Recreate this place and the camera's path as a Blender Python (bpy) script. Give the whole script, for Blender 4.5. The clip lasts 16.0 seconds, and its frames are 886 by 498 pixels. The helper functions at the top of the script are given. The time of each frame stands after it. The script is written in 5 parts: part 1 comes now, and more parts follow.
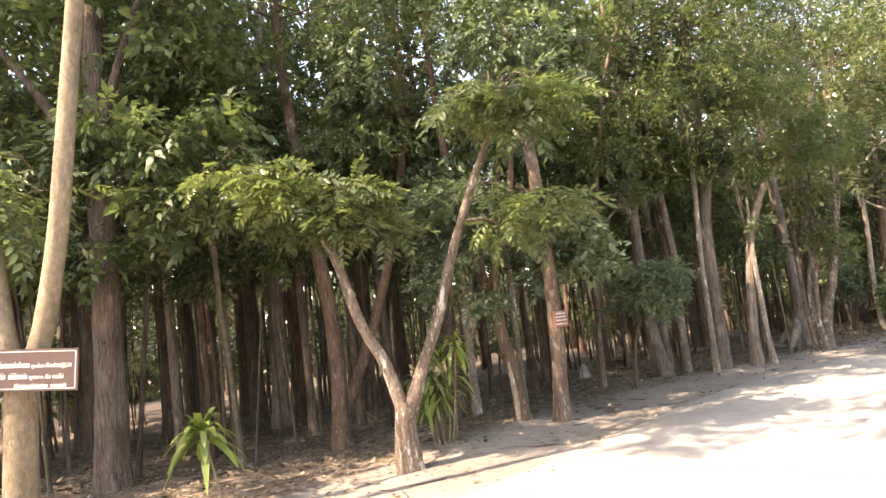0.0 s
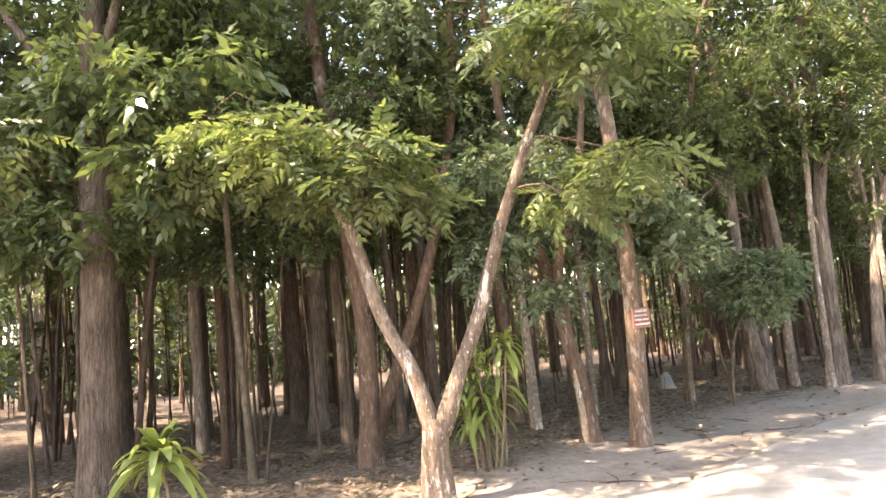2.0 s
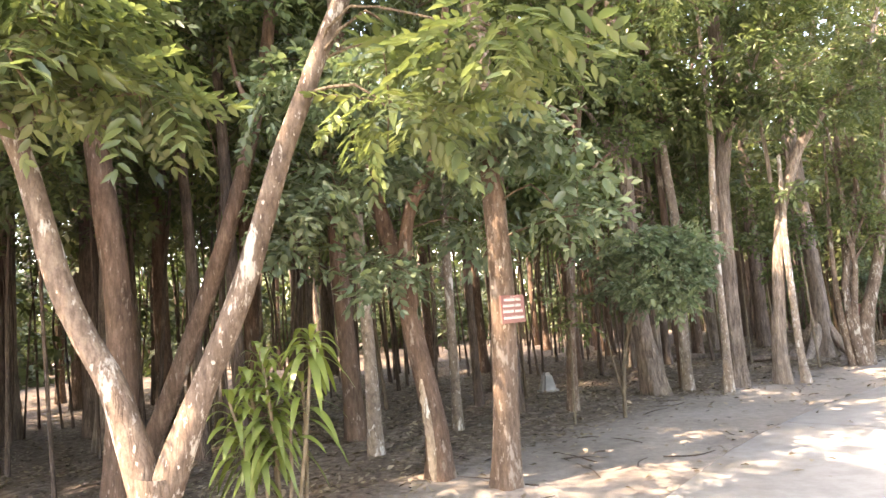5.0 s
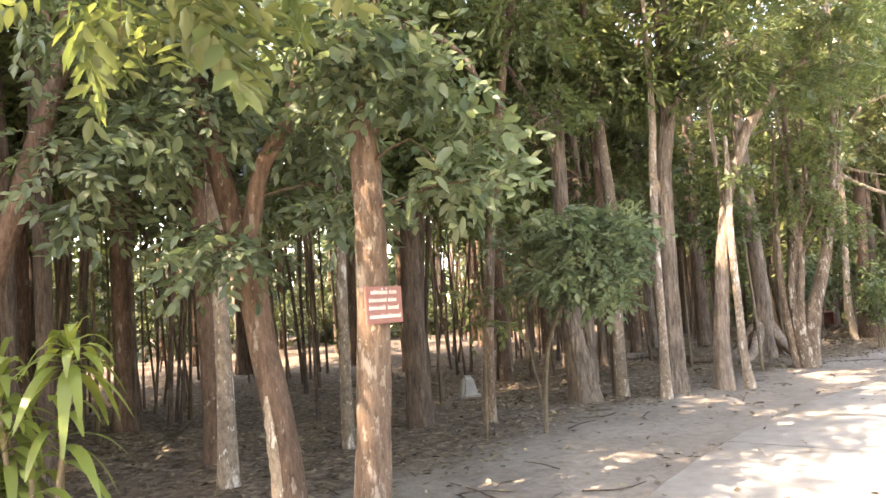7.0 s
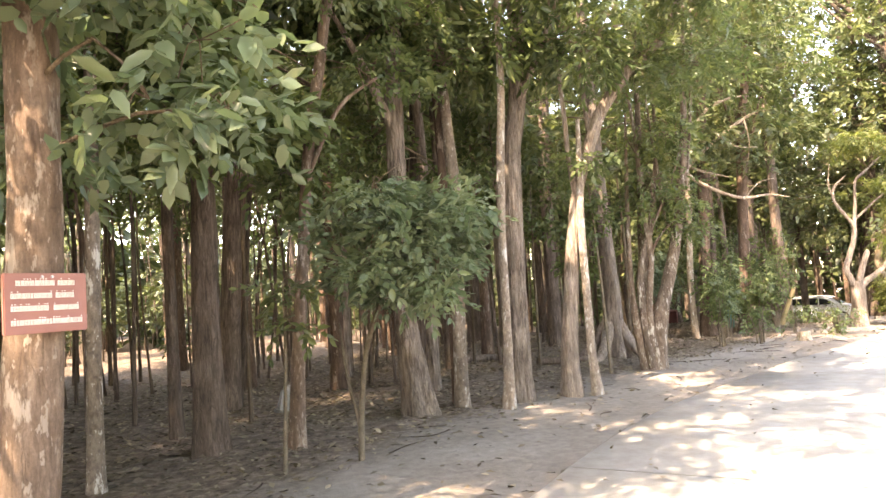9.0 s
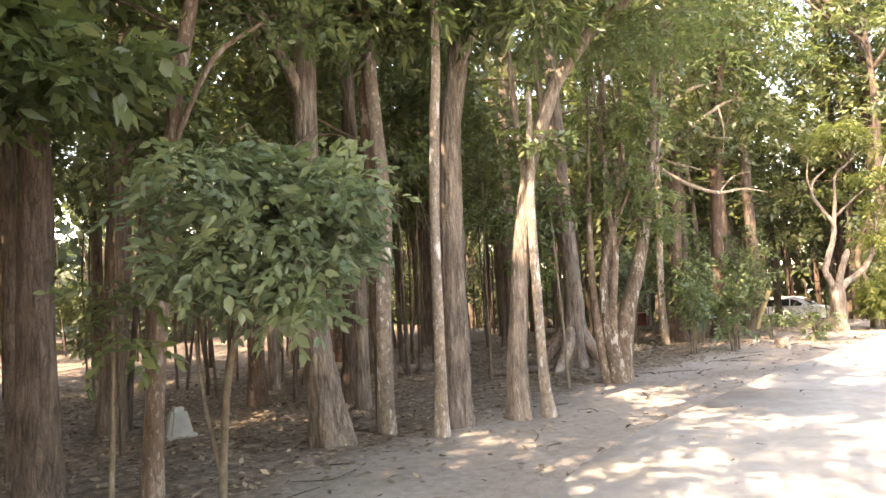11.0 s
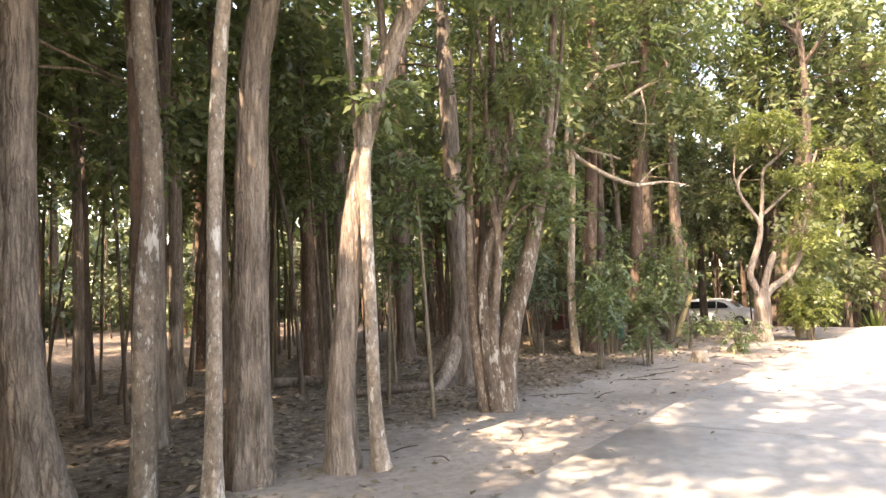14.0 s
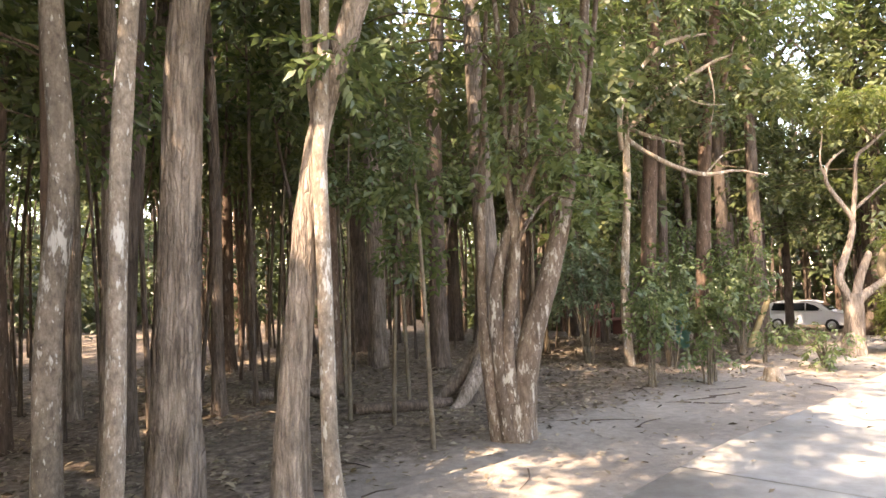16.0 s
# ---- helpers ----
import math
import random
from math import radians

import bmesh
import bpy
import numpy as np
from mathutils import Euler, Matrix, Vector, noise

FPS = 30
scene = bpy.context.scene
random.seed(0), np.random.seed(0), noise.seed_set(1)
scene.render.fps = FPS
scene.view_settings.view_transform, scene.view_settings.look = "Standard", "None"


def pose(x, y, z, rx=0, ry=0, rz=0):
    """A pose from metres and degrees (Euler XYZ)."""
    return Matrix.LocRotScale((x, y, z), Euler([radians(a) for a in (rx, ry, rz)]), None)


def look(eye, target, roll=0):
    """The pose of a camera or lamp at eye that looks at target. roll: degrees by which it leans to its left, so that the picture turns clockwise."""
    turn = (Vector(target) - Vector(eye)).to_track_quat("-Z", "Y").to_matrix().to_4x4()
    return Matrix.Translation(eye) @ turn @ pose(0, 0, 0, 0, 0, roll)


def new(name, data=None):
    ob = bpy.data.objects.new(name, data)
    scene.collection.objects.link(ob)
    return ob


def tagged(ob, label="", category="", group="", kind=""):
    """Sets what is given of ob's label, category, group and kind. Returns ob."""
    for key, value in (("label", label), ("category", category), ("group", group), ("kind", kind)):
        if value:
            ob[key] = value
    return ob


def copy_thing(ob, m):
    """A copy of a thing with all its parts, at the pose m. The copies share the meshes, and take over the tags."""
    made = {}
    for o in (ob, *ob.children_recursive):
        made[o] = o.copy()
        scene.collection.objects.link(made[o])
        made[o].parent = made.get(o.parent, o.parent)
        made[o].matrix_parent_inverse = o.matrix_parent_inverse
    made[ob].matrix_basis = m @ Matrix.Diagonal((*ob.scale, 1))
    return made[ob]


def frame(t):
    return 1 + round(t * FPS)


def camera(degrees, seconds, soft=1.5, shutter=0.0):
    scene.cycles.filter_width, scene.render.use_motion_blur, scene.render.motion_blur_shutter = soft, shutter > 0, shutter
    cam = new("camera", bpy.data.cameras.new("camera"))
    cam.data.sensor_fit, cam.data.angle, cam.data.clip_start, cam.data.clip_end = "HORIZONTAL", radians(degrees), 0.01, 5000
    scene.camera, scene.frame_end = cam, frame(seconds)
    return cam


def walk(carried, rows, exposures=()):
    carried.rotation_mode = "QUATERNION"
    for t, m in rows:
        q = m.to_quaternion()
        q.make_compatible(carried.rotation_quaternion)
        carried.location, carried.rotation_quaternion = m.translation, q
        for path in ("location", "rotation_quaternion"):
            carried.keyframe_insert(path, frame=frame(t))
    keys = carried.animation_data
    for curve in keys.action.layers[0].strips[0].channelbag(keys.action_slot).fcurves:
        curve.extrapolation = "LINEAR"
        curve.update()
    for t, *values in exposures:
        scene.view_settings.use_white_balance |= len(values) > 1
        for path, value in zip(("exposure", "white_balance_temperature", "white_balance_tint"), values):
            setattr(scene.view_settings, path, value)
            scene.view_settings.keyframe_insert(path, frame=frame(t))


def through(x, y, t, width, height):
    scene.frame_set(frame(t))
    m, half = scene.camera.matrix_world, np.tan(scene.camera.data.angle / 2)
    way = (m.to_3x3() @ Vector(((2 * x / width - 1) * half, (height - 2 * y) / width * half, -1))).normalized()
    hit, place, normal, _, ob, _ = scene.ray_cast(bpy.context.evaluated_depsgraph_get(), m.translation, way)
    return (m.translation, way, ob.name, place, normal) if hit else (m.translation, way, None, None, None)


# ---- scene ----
cam = camera(66.9, 16.0)
ROWS = [
    (0.0, 0.0, 0.0, 1.571, 97.14, 6.99, 2.14),
    (0.5, 0.046, 0.466, 1.562, 97.17, 6.86, 2.16),
    (1.0, 0.095, 0.93, 1.554, 97.49, 6.51, 4.86),
    (1.5, 0.152, 1.39, 1.55, 97.76, 5.52, 8.48),
    (2.0, 0.219, 1.839, 1.547, 97.57, 5.35, 8.38),
    (2.5, 0.289, 2.273, 1.547, 97.3, 4.6, 9.22),
    (3.0, 0.372, 2.705, 1.547, 97.09, 4.18, 8.79),
    (3.5, 0.466, 3.14, 1.549, 97.22, 4.68, 8.75),
    (4.0, 0.555, 3.572, 1.549, 96.86, 4.85, 5.07),
    (4.5, 0.645, 3.998, 1.546, 96.07, 4.68, 0.43),
    (5.0, 0.731, 4.404, 1.54, 95.84, 4.64, -0.72),
    (7.5, 1.572, 6.164, 1.517, 94.67, 4.0, -7.39),
    (8.0, 1.726, 6.492, 1.507, 94.5, 3.94, -9.89),
    (8.5, 1.96, 6.829, 1.498, 94.29, 3.81, -11.93),
    (9.0, 2.187, 7.153, 1.485, 93.98, 3.88, -16.3),
    (11.5, 3.462, 8.698, 1.513, 93.6, 3.34, -19.0),
    (12.0, 3.78, 8.985, 1.516, 93.28, 2.84, -20.87),
    (12.5, 4.078, 9.266, 1.518, 93.06, 2.7, -24.29),
    (13.0, 4.362, 9.533, 1.523, 92.99, 2.57, -24.25),
    (13.5, 4.652, 9.765, 1.532, 92.89, 2.41, -23.97),
    (14.0, 4.965, 9.941, 1.552, 92.92, 2.49, -23.41),
    (14.5, 5.284, 10.101, 1.576, 92.82, 2.44, -22.71),
    (15.0, 5.584, 10.282, 1.597, 92.8, 2.48, -20.85),
    (15.5, 5.854, 10.519, 1.614, 92.79, 1.91, -17.53),
    (16.0, 6.101, 10.775, 1.629, 92.75, 1.95, -16.9),
]
walk(cam, [(t, pose(x, y, z, rx, ry, rz)) for t, x, y, z, rx, ry, rz in ROWS],
     exposures=[(0.0, 3.05, 9100, 20), (3.5, 3.88, 8800, 20), (9.0, 3.93, 9900, 20), (12.5, 3.64, 9700, 20), (16.0, 3.5, 9300, 20)])

# ---- light ----
SUN_TO = Vector((-0.85, -0.53, 1.25)).normalized()
sun = new("sun", bpy.data.lights.new("sun", "SUN"))
sun.data.energy, sun.data.angle, sun.data.color = 2.0, radians(0.6), (1.0, 0.955, 0.885)
sun.matrix_world = look((0, 0, 30), Vector((0, 0, 30)) - SUN_TO)
world = bpy.data.worlds.new("sky")
scene.world = world
world.use_nodes = True
sky = world.node_tree.nodes.new("ShaderNodeTexSky")
sky.sky_type, sky.sun_disc = "NISHITA", False
sky.sun_elevation = math.asin(SUN_TO.z)
sky.sun_rotation = math.atan2(SUN_TO.x, SUN_TO.y)
world.node_tree.nodes["Background"].inputs["Strength"].default_value = 0.15
world.node_tree.links.new(sky.outputs[0], world.node_tree.nodes["Background"].inputs["Color"])


# ---- materials ----
def material(name):
    m = bpy.data.materials.new(name)
    m.use_nodes = True
    return m, m.node_tree.nodes, m.node_tree.links, m.node_tree.nodes["Principled BSDF"]


def ramp(nodes, stops):
    r = nodes.new("ShaderNodeValToRGB")
    while len(r.color_ramp.elements) < len(stops):
        r.color_ramp.elements.new(0.5)
    for e, (p, c) in zip(r.color_ramp.elements, stops):
        e.position, e.color = p, (*c, 1)
    return r


def mapped(nodes, links, scale, kind="Object"):
    co, mp = nodes.new("ShaderNodeTexCoord"), nodes.new("ShaderNodeMapping")
    mp.inputs["Scale"].default_value = scale
    links.new(co.outputs[kind], mp.inputs["Vector"])
    return mp.outputs[0]


def noise_tex(nodes, links, vec, scale, detail=5, rough=0.6):
    n = nodes.new("ShaderNodeTexNoise")
    n.inputs["Scale"].default_value, n.inputs["Detail"].default_value, n.inputs["Roughness"].default_value = scale, detail, rough
    links.new(vec, n.inputs["Vector"])
    return n.outputs["Fac"]


def noise_col(nodes, links, vec, scale):
    n = nodes.new("ShaderNodeTexNoise")
    n.inputs["Scale"].default_value, n.inputs["Detail"].default_value = scale, 3
    links.new(vec, n.inputs["Vector"])
    return n.outputs["Color"]


def mix_col(nodes, links, fac, a, b, mode="MIX"):
    m = nodes.new("ShaderNodeMix")
    m.data_type, m.blend_type = "RGBA", mode
    for sock, v in ((m.inputs[0], fac), (m.inputs[6], a), (m.inputs[7], b)):
        if isinstance(v, (int, float)):
            sock.default_value = v
        elif isinstance(v, tuple):
            sock.default_value = (*v, 1)
        else:
            links.new(v, sock)
    return m.outputs[2]


def bump(nodes, links, height, strength, dist, b):
    k = nodes.new("ShaderNodeBump")
    k.inputs["Strength"].default_value, k.inputs["Distance"].default_value = strength, dist
    links.new(height, k.inputs["Height"])
    links.new(k.outputs[0], b.inputs["Normal"])


def bark(name, dark, mid, light, spot=None, spot_at=0.62, furrow=1.0, stretch=0.14):
    """Bark: vertical grain and furrows, blotches, and pale lichen where spot is given."""
    m, n, l, b = material(name)
    v = mapped(n, l, (1, 1, stretch))
    grain = noise_tex(n, l, v, 26, 6, 0.65)
    v2 = mapped(n, l, (1, 1, 0.5))
    blotch = noise_tex(n, l, v2, 4.5, 4, 0.6)
    r1 = ramp(n, [(0.3, dark), (0.52, mid), (0.75, light)])
    l.new(grain, r1.inputs[0])
    r2 = ramp(n, [(0.3, (0.62, 0.6, 0.58)), (0.7, (1.25, 1.2, 1.15))])
    l.new(blotch, r2.inputs[0])
    c = mix_col(n, l, 1.0, r1.outputs[0], r2.outputs[0], "MULTIPLY")
    # cracks: stretched cells whose borders are dark and sunk
    warp = mix_col(n, l, 0.11, mapped(n, l, (1, 1, stretch * 0.6)), noise_col(n, l, mapped(n, l, (1, 1, 0.35)), 9), "ADD")
    cell = n.new("ShaderNodeTexVoronoi")
    cell.feature = "DISTANCE_TO_EDGE"
    cell.inputs["Scale"].default_value = 30
    l.new(warp, cell.inputs["Vector"])
    rc = ramp(n, [(0.0, (1 - 0.5 * furrow,) * 3), (0.16, (0.93, 0.93, 0.93)), (0.4, (1.05, 1.05, 1.05))])
    l.new(cell.outputs["Distance"], rc.inputs[0])
    worn = ramp(n, [(0.38, (0.15, 0.15, 0.15)), (0.62, (1, 1, 1))])  # cracks fade where the bark is worn smooth
    l.new(noise_tex(n, l, mapped(n, l, (1, 1, 0.4)), 7, 4, 0.6), worn.inputs[0])
    c = mix_col(n, l, worn.outputs[0], c, mix_col(n, l, 1.0, c, rc.outputs[0], "MULTIPLY"))
    speck = noise_tex(n, l, mapped(n, l, (1, 1, 0.7)), 90, 4, 0.7)
    rk = ramp(n, [(0.3, (0.8, 0.8, 0.8)), (0.7, (1.18, 1.17, 1.15))])
    l.new(speck, rk.inputs[0])
    c = mix_col(n, l, 1.0, c, rk.outputs[0], "MULTIPLY")
    inf = n.new("ShaderNodeObjectInfo")
    hue = n.new("ShaderNodeHueSaturation")
    sp = n.new("ShaderNodeMapRange")
    sp.inputs[3].default_value, sp.inputs[4].default_value = 0.8, 1.2
    l.new(inf.outputs["Random"], sp.inputs[0])
    l.new(sp.outputs[0], hue.inputs["Value"])
    l.new(c, hue.inputs["Color"])
    c = hue.outputs[0]
    if spot:
        s = noise_tex(n, l, mapped(n, l, (1, 1, 0.32)), 9, 5, 0.7)
        rs = ramp(n, [(spot_at, (0, 0, 0)), (spot_at + 0.06, (1, 1, 1))])
        l.new(s, rs.inputs[0])
        c = mix_col(n, l, rs.outputs[0], c, spot)
        s2 = noise_tex(n, l, mapped(n, l, (1, 1, 0.4)), 30, 3, 0.6)
        rs2 = ramp(n, [(spot_at + 0.05, (0, 0, 0)), (spot_at + 0.09, (0.8, 0.8, 0.8))])
        l.new(s2, rs2.inputs[0])
        c = mix_col(n, l, rs2.outputs[0], c, spot)
    l.new(c, b.inputs["Base Color"])
    b.inputs["Roughness"].default_value = 0.9
    b.inputs["Specular IOR Level"].default_value = 0.25
    deep = n.new("ShaderNodeMath")
    deep.operation = "MULTIPLY_ADD"
    deep.inputs[1].default_value = 0.5
    l.new(grain, deep.inputs[0])
    l.new(rc.outputs[0], deep.inputs[2])
    bump(n, l, deep.outputs[0], 0.8 * furrow, 0.02, b)
    return m


BARK_GREY = bark("bark_grey", (0.13, 0.105, 0.09), (0.27, 0.225, 0.195), (0.42, 0.365, 0.32))
BARK_RED = bark("bark_red", (0.08, 0.052, 0.04), (0.152, 0.103, 0.079), (0.225, 0.164, 0.13), (0.28, 0.225, 0.185), 0.60, 0.55, 0.22)
BARK_PALE = bark("bark_pale", (0.24, 0.19, 0.14), (0.42, 0.34, 0.27), (0.55, 0.47, 0.38), (0.68, 0.63, 0.55), 0.58, 0.7, 0.4)
BARK_FLAKE = bark("bark_brown_flaking", (0.085, 0.06, 0.046), (0.152, 0.11, 0.086), (0.22, 0.17, 0.136), (0.27, 0.222, 0.184), 0.56, 0.5, 0.25)
BARK_SPOT = bark("bark_spotted", (0.14, 0.113, 0.096), (0.25, 0.21, 0.178), (0.36, 0.313, 0.268), (0.52, 0.49, 0.45), 0.57, 0.5, 0.6)
BARK_PINK = bark("bark_flaking", (0.095, 0.068, 0.054), (0.185, 0.142, 0.114), (0.275, 0.225, 0.185), (0.42, 0.375, 0.325), 0.57, 0.55, 0.35)
BARK_DARK = bark("bark_dark", (0.075, 0.057, 0.048), (0.145, 0.112, 0.094), (0.225, 0.183, 0.155))
BARK_TWIG = bark("bark_twig", (0.09, 0.07, 0.05), (0.16, 0.125, 0.09), (0.24, 0.19, 0.14))
BARK_STEM = bark("bark_stem", (0.10, 0.085, 0.064), (0.165, 0.138, 0.105), (0.23, 0.197, 0.155), (0.3, 0.27, 0.22), 0.66, 0.3, 0.5)
BARK_SMOOTH = bark("bark_smooth", (0.16, 0.125, 0.085), (0.235, 0.19, 0.135), (0.31, 0.255, 0.19), (0.4, 0.35, 0.28), 0.64, 0.3, 0.5)


def leaf_material(name, a, bcol, c, gloss=0.42, through=0.4):
    """Leaf: colour varied leaf by leaf, a waxy face and light let through."""
    m, n, l, b = material(name)
    geo = n.new("ShaderNodeNewGeometry")
    r = ramp(n, [(0.0, a), (0.55, bcol), (1.0, c)])
    l.new(geo.outputs["Random Per Island"], r.inputs[0])
    big = noise_tex(n, l, mapped(n, l, (1, 1, 1)), 0.9, 2)
    r2 = ramp(n, [(0.3, (0.72, 0.76, 0.8)), (0.7, (1.2, 1.2, 1.06))])
    l.new(big, r2.inputs[0])
    col = mix_col(n, l, 1.0, r.outputs[0], r2.outputs[0], "MULTIPLY")
    l.new(col, b.inputs["Base Color"])
    b.inputs["Roughness"].default_value = gloss
    b.inputs["Specular IOR Level"].default_value = 0.5
    t = n.new("ShaderNodeBsdfTranslucent")
    tc = mix_col(n, l, 1.0, col, (1.2, 1.28, 0.82), "MULTIPLY")
    l.new(tc, t.inputs["Color"])
    mx = n.new("ShaderNodeMixShader")
    mx.inputs[0].default_value = through
    l.new(b.outputs[0], mx.inputs[1])
    l.new(t.outputs[0], mx.inputs[2])
    l.new(mx.outputs[0], n["Material Output"].inputs["Surface"])
    return m


LEAF_LIGHT = leaf_material("leaf_light", (0.09, 0.122, 0.06), (0.135, 0.168, 0.077), (0.195, 0.22, 0.098), 0.3, 0.42)
LEAF_MID = leaf_material("leaf_mid", (0.085, 0.118, 0.062), (0.125, 0.162, 0.08), (0.175, 0.207, 0.098), 0.27, 0.36)
LEAF_BLUE = leaf_material("leaf_bluish", (0.10, 0.145, 0.095), (0.14, 0.185, 0.12), (0.185, 0.22, 0.14), 0.3, 0.36)
LEAF_FAR = leaf_material("leaf_forest", (0.08, 0.102, 0.056), (0.122, 0.145, 0.074), (0.18, 0.19, 0.09), 0.32, 0.42)
# darker than LEAF_FAR: the forest's shade is put into the leaf colour
LEAF_DEEP_SHADE = leaf_material("leaf_deep_shade", (0.06, 0.08, 0.042), (0.09, 0.112, 0.054), (0.13, 0.15, 0.066), 0.4, 0.3)
LEAF_YELLOW = leaf_material("leaf_yellowish", (0.095, 0.125, 0.042), (0.14, 0.165, 0.055), (0.195, 0.195, 0.065), 0.4, 0.42)
LEAF_DRAC = leaf_material("leaf_strap", (0.125, 0.165, 0.05), (0.185, 0.23, 0.065), (0.285, 0.32, 0.11), 0.38, 0.3)
LEAF_DRY = leaf_material("leaf_dry", (0.10, 0.075, 0.055), (0.205, 0.155, 0.115), (0.36, 0.29, 0.22), 0.7, 0.12)


def plain(name, col, rough=0.6, metal=0.0, vary=0.12, scale=6.0, relief=0.15):
    """Painted or cast surface with slight stains and a fine grain."""
    m, n, l, b = material(name)
    v = mapped(n, l, (1, 1, 1))
    s = noise_tex(n, l, v, scale, 6)
    r = ramp(n, [(0.3, tuple(c * (1 - vary) for c in col)), (0.7, tuple(min(1, c * (1 + vary)) for c in col))])
    l.new(s, r.inputs[0])
    l.new(r.outputs[0], b.inputs["Base Color"])
    b.inputs["Roughness"].default_value, b.inputs["Metallic"].default_value = rough, metal
    if relief:
        bump(n, l, noise_tex(n, l, v, scale * 12, 4), relief, 0.004, b)
    return m


SIGN_BROWN = plain("sign_brown_paint", (0.062, 0.032, 0.026), 0.55, vary=0.2)
SIGN_RED = plain("sign_red_paint", (0.27, 0.11, 0.09), 0.55, vary=0.15)
SIGN_WHITE = plain("sign_white_paint", (0.72, 0.68, 0.62), 0.6)
CAR_WHITE = plain("car_paint", (0.76, 0.78, 0.82), 0.25, vary=0.03, relief=0)
CAR_GLASS = plain("car_glass", (0.02, 0.025, 0.03), 0.08, vary=0.02, relief=0)
CAR_BLACK = plain("car_rubber", (0.025, 0.025, 0.025), 0.8)
CAR_METAL = plain("wheel_metal", (0.5, 0.5, 0.5), 0.35, 0.9, relief=0)
CAR_LAMP = plain("lamp_lens", (0.6, 0.6, 0.58), 0.1, relief=0)
CAR_RED = plain("tail_lens", (0.4, 0.03, 0.03), 0.2, relief=0)
BOX_GREY = plain("grey_concrete", (0.3, 0.295, 0.28), 0.85, vary=0.2, relief=0.4)
TANK_GREEN = plain("green_plastic", (0.03, 0.13, 0.09), 0.45)
RUST_RED = plain("rust_red_paint", (0.16, 0.055, 0.04), 0.7, vary=0.2)
POST_YELLOW = plain("weathered_wood", (0.33, 0.25, 0.13), 0.85, vary=0.25)


def concrete():
    m, n, l, b = material("road_concrete")
    v = mapped(n, l, (1, 1, 1))
    big, mid, fine = noise_tex(n, l, v, 0.5, 4), noise_tex(n, l, v, 5, 6, 0.7), noise_tex(n, l, v, 120, 3)
    r = ramp(n, [(0.3, (0.292, 0.275, 0.248)), (0.7, (0.365, 0.346, 0.318))])
    l.new(big, r.inputs[0])
    r2 = ramp(n, [(0.3, (0.8, 0.79, 0.77)), (0.62, (1.08, 1.08, 1.08))])
    l.new(mid, r2.inputs[0])
    c = mix_col(n, l, 1.0, r.outputs[0], r2.outputs[0], "MULTIPLY")
    l.new(c, b.inputs["Base Color"])
    b.inputs["Roughness"].default_value = 0.85
    bump(n, l, fine, 0.25, 0.004, b)
    return m


def soil():
    """Ground: pale sand beside the road, brown litter-strewn earth under the trees; the share of sand is stored on the sheet."""
    m, n, l, b = material("ground_earth")
    v = mapped(n, l, (1, 1, 1))
    at = n.new("ShaderNodeAttribute")
    at.attribute_name = "sand"
    edge, big, mid, fine = noise_tex(n, l, v, 1.6, 6, 0.65), noise_tex(n, l, v, 0.7, 4), noise_tex(n, l, v, 9, 6, 0.7), noise_tex(n, l, v, 70, 4)
    add = n.new("ShaderNodeMath")
    add.operation = "ADD"
    l.new(at.outputs["Fac"], add.inputs[0])
    l.new(edge, add.inputs[1])
    share = ramp(n, [(0.40, (0, 0, 0)), (0.56, (1, 1, 1))])
    half = n.new("ShaderNodeMath")
    half.operation = "MULTIPLY"
    half.inputs[1].default_value = 0.5
    l.new(add.outputs[0], half.inputs[0])
    l.new(half.outputs[0], share.inputs[0])
    rs = ramp(n, [(0.3, (0.215, 0.182, 0.154)), (0.7, (0.335, 0.292, 0.253))])
    l.new(big, rs.inputs[0])
    re = ramp(n, [(0.3, (0.10, 0.074, 0.058)), (0.5, (0.19, 0.146, 0.114)), (0.72, (0.33, 0.268, 0.214))])
    l.new(mid, re.inputs[0])
    c = mix_col(n, l, share.outputs[0], re.outputs[0], rs.outputs[0])
    rf = ramp(n, [(0.3, (0.75, 0.74, 0.73)), (0.65, (1.12, 1.12, 1.12))])
    l.new(mid, rf.inputs[0])
    c = mix_col(n, l, 1.0, c, rf.outputs[0], "MULTIPLY")
    l.new(c, b.inputs["Base Color"])
    b.inputs["Roughness"].default_value = 0.95
    b.inputs["Specular IOR Level"].default_value = 0.15
    bump(n, l, mid, 0.7, 0.05, b)
    return m


CONCRETE, SOIL = concrete(), soil()


# ---- mesh helpers ----
def mesh_of(name, verts, faces, mat, smooth=False):
    """A mesh from arrays of corners and of quads or triangles."""
    me = bpy.data.meshes.new(name)
    verts, faces = np.asarray(verts, dtype=np.float32), np.asarray(faces, dtype=np.int32)
    k = faces.shape[1]
    me.vertices.add(len(verts))
    me.vertices.foreach_set("co", verts.ravel())
    me.loops.add(faces.size)
    me.loops.foreach_set("vertex_index", faces.ravel())
    me.polygons.add(len(faces))
    me.polygons.foreach_set("loop_start", np.arange(0, faces.size, k, dtype=np.int32))
    if smooth:
        me.polygons.foreach_set("use_smooth", np.ones(len(faces), dtype=bool))
    me.update(calc_edges=True)
    me.validate()
    me.materials.append(mat)
    return me


def part(name, data, mat, parent, label=""):
    """ONE mesh object under a thing or a part; data is a mesh or a bmesh."""
    if isinstance(data, bmesh.types.BMesh):
        me = bpy.data.meshes.new(name)
        data.to_mesh(me)
        data.free()
        me.materials.append(mat)
        data = me
    ob = new(name, data)
    ob.parent = parent
    if label:
        ob["label"] = label
    return ob


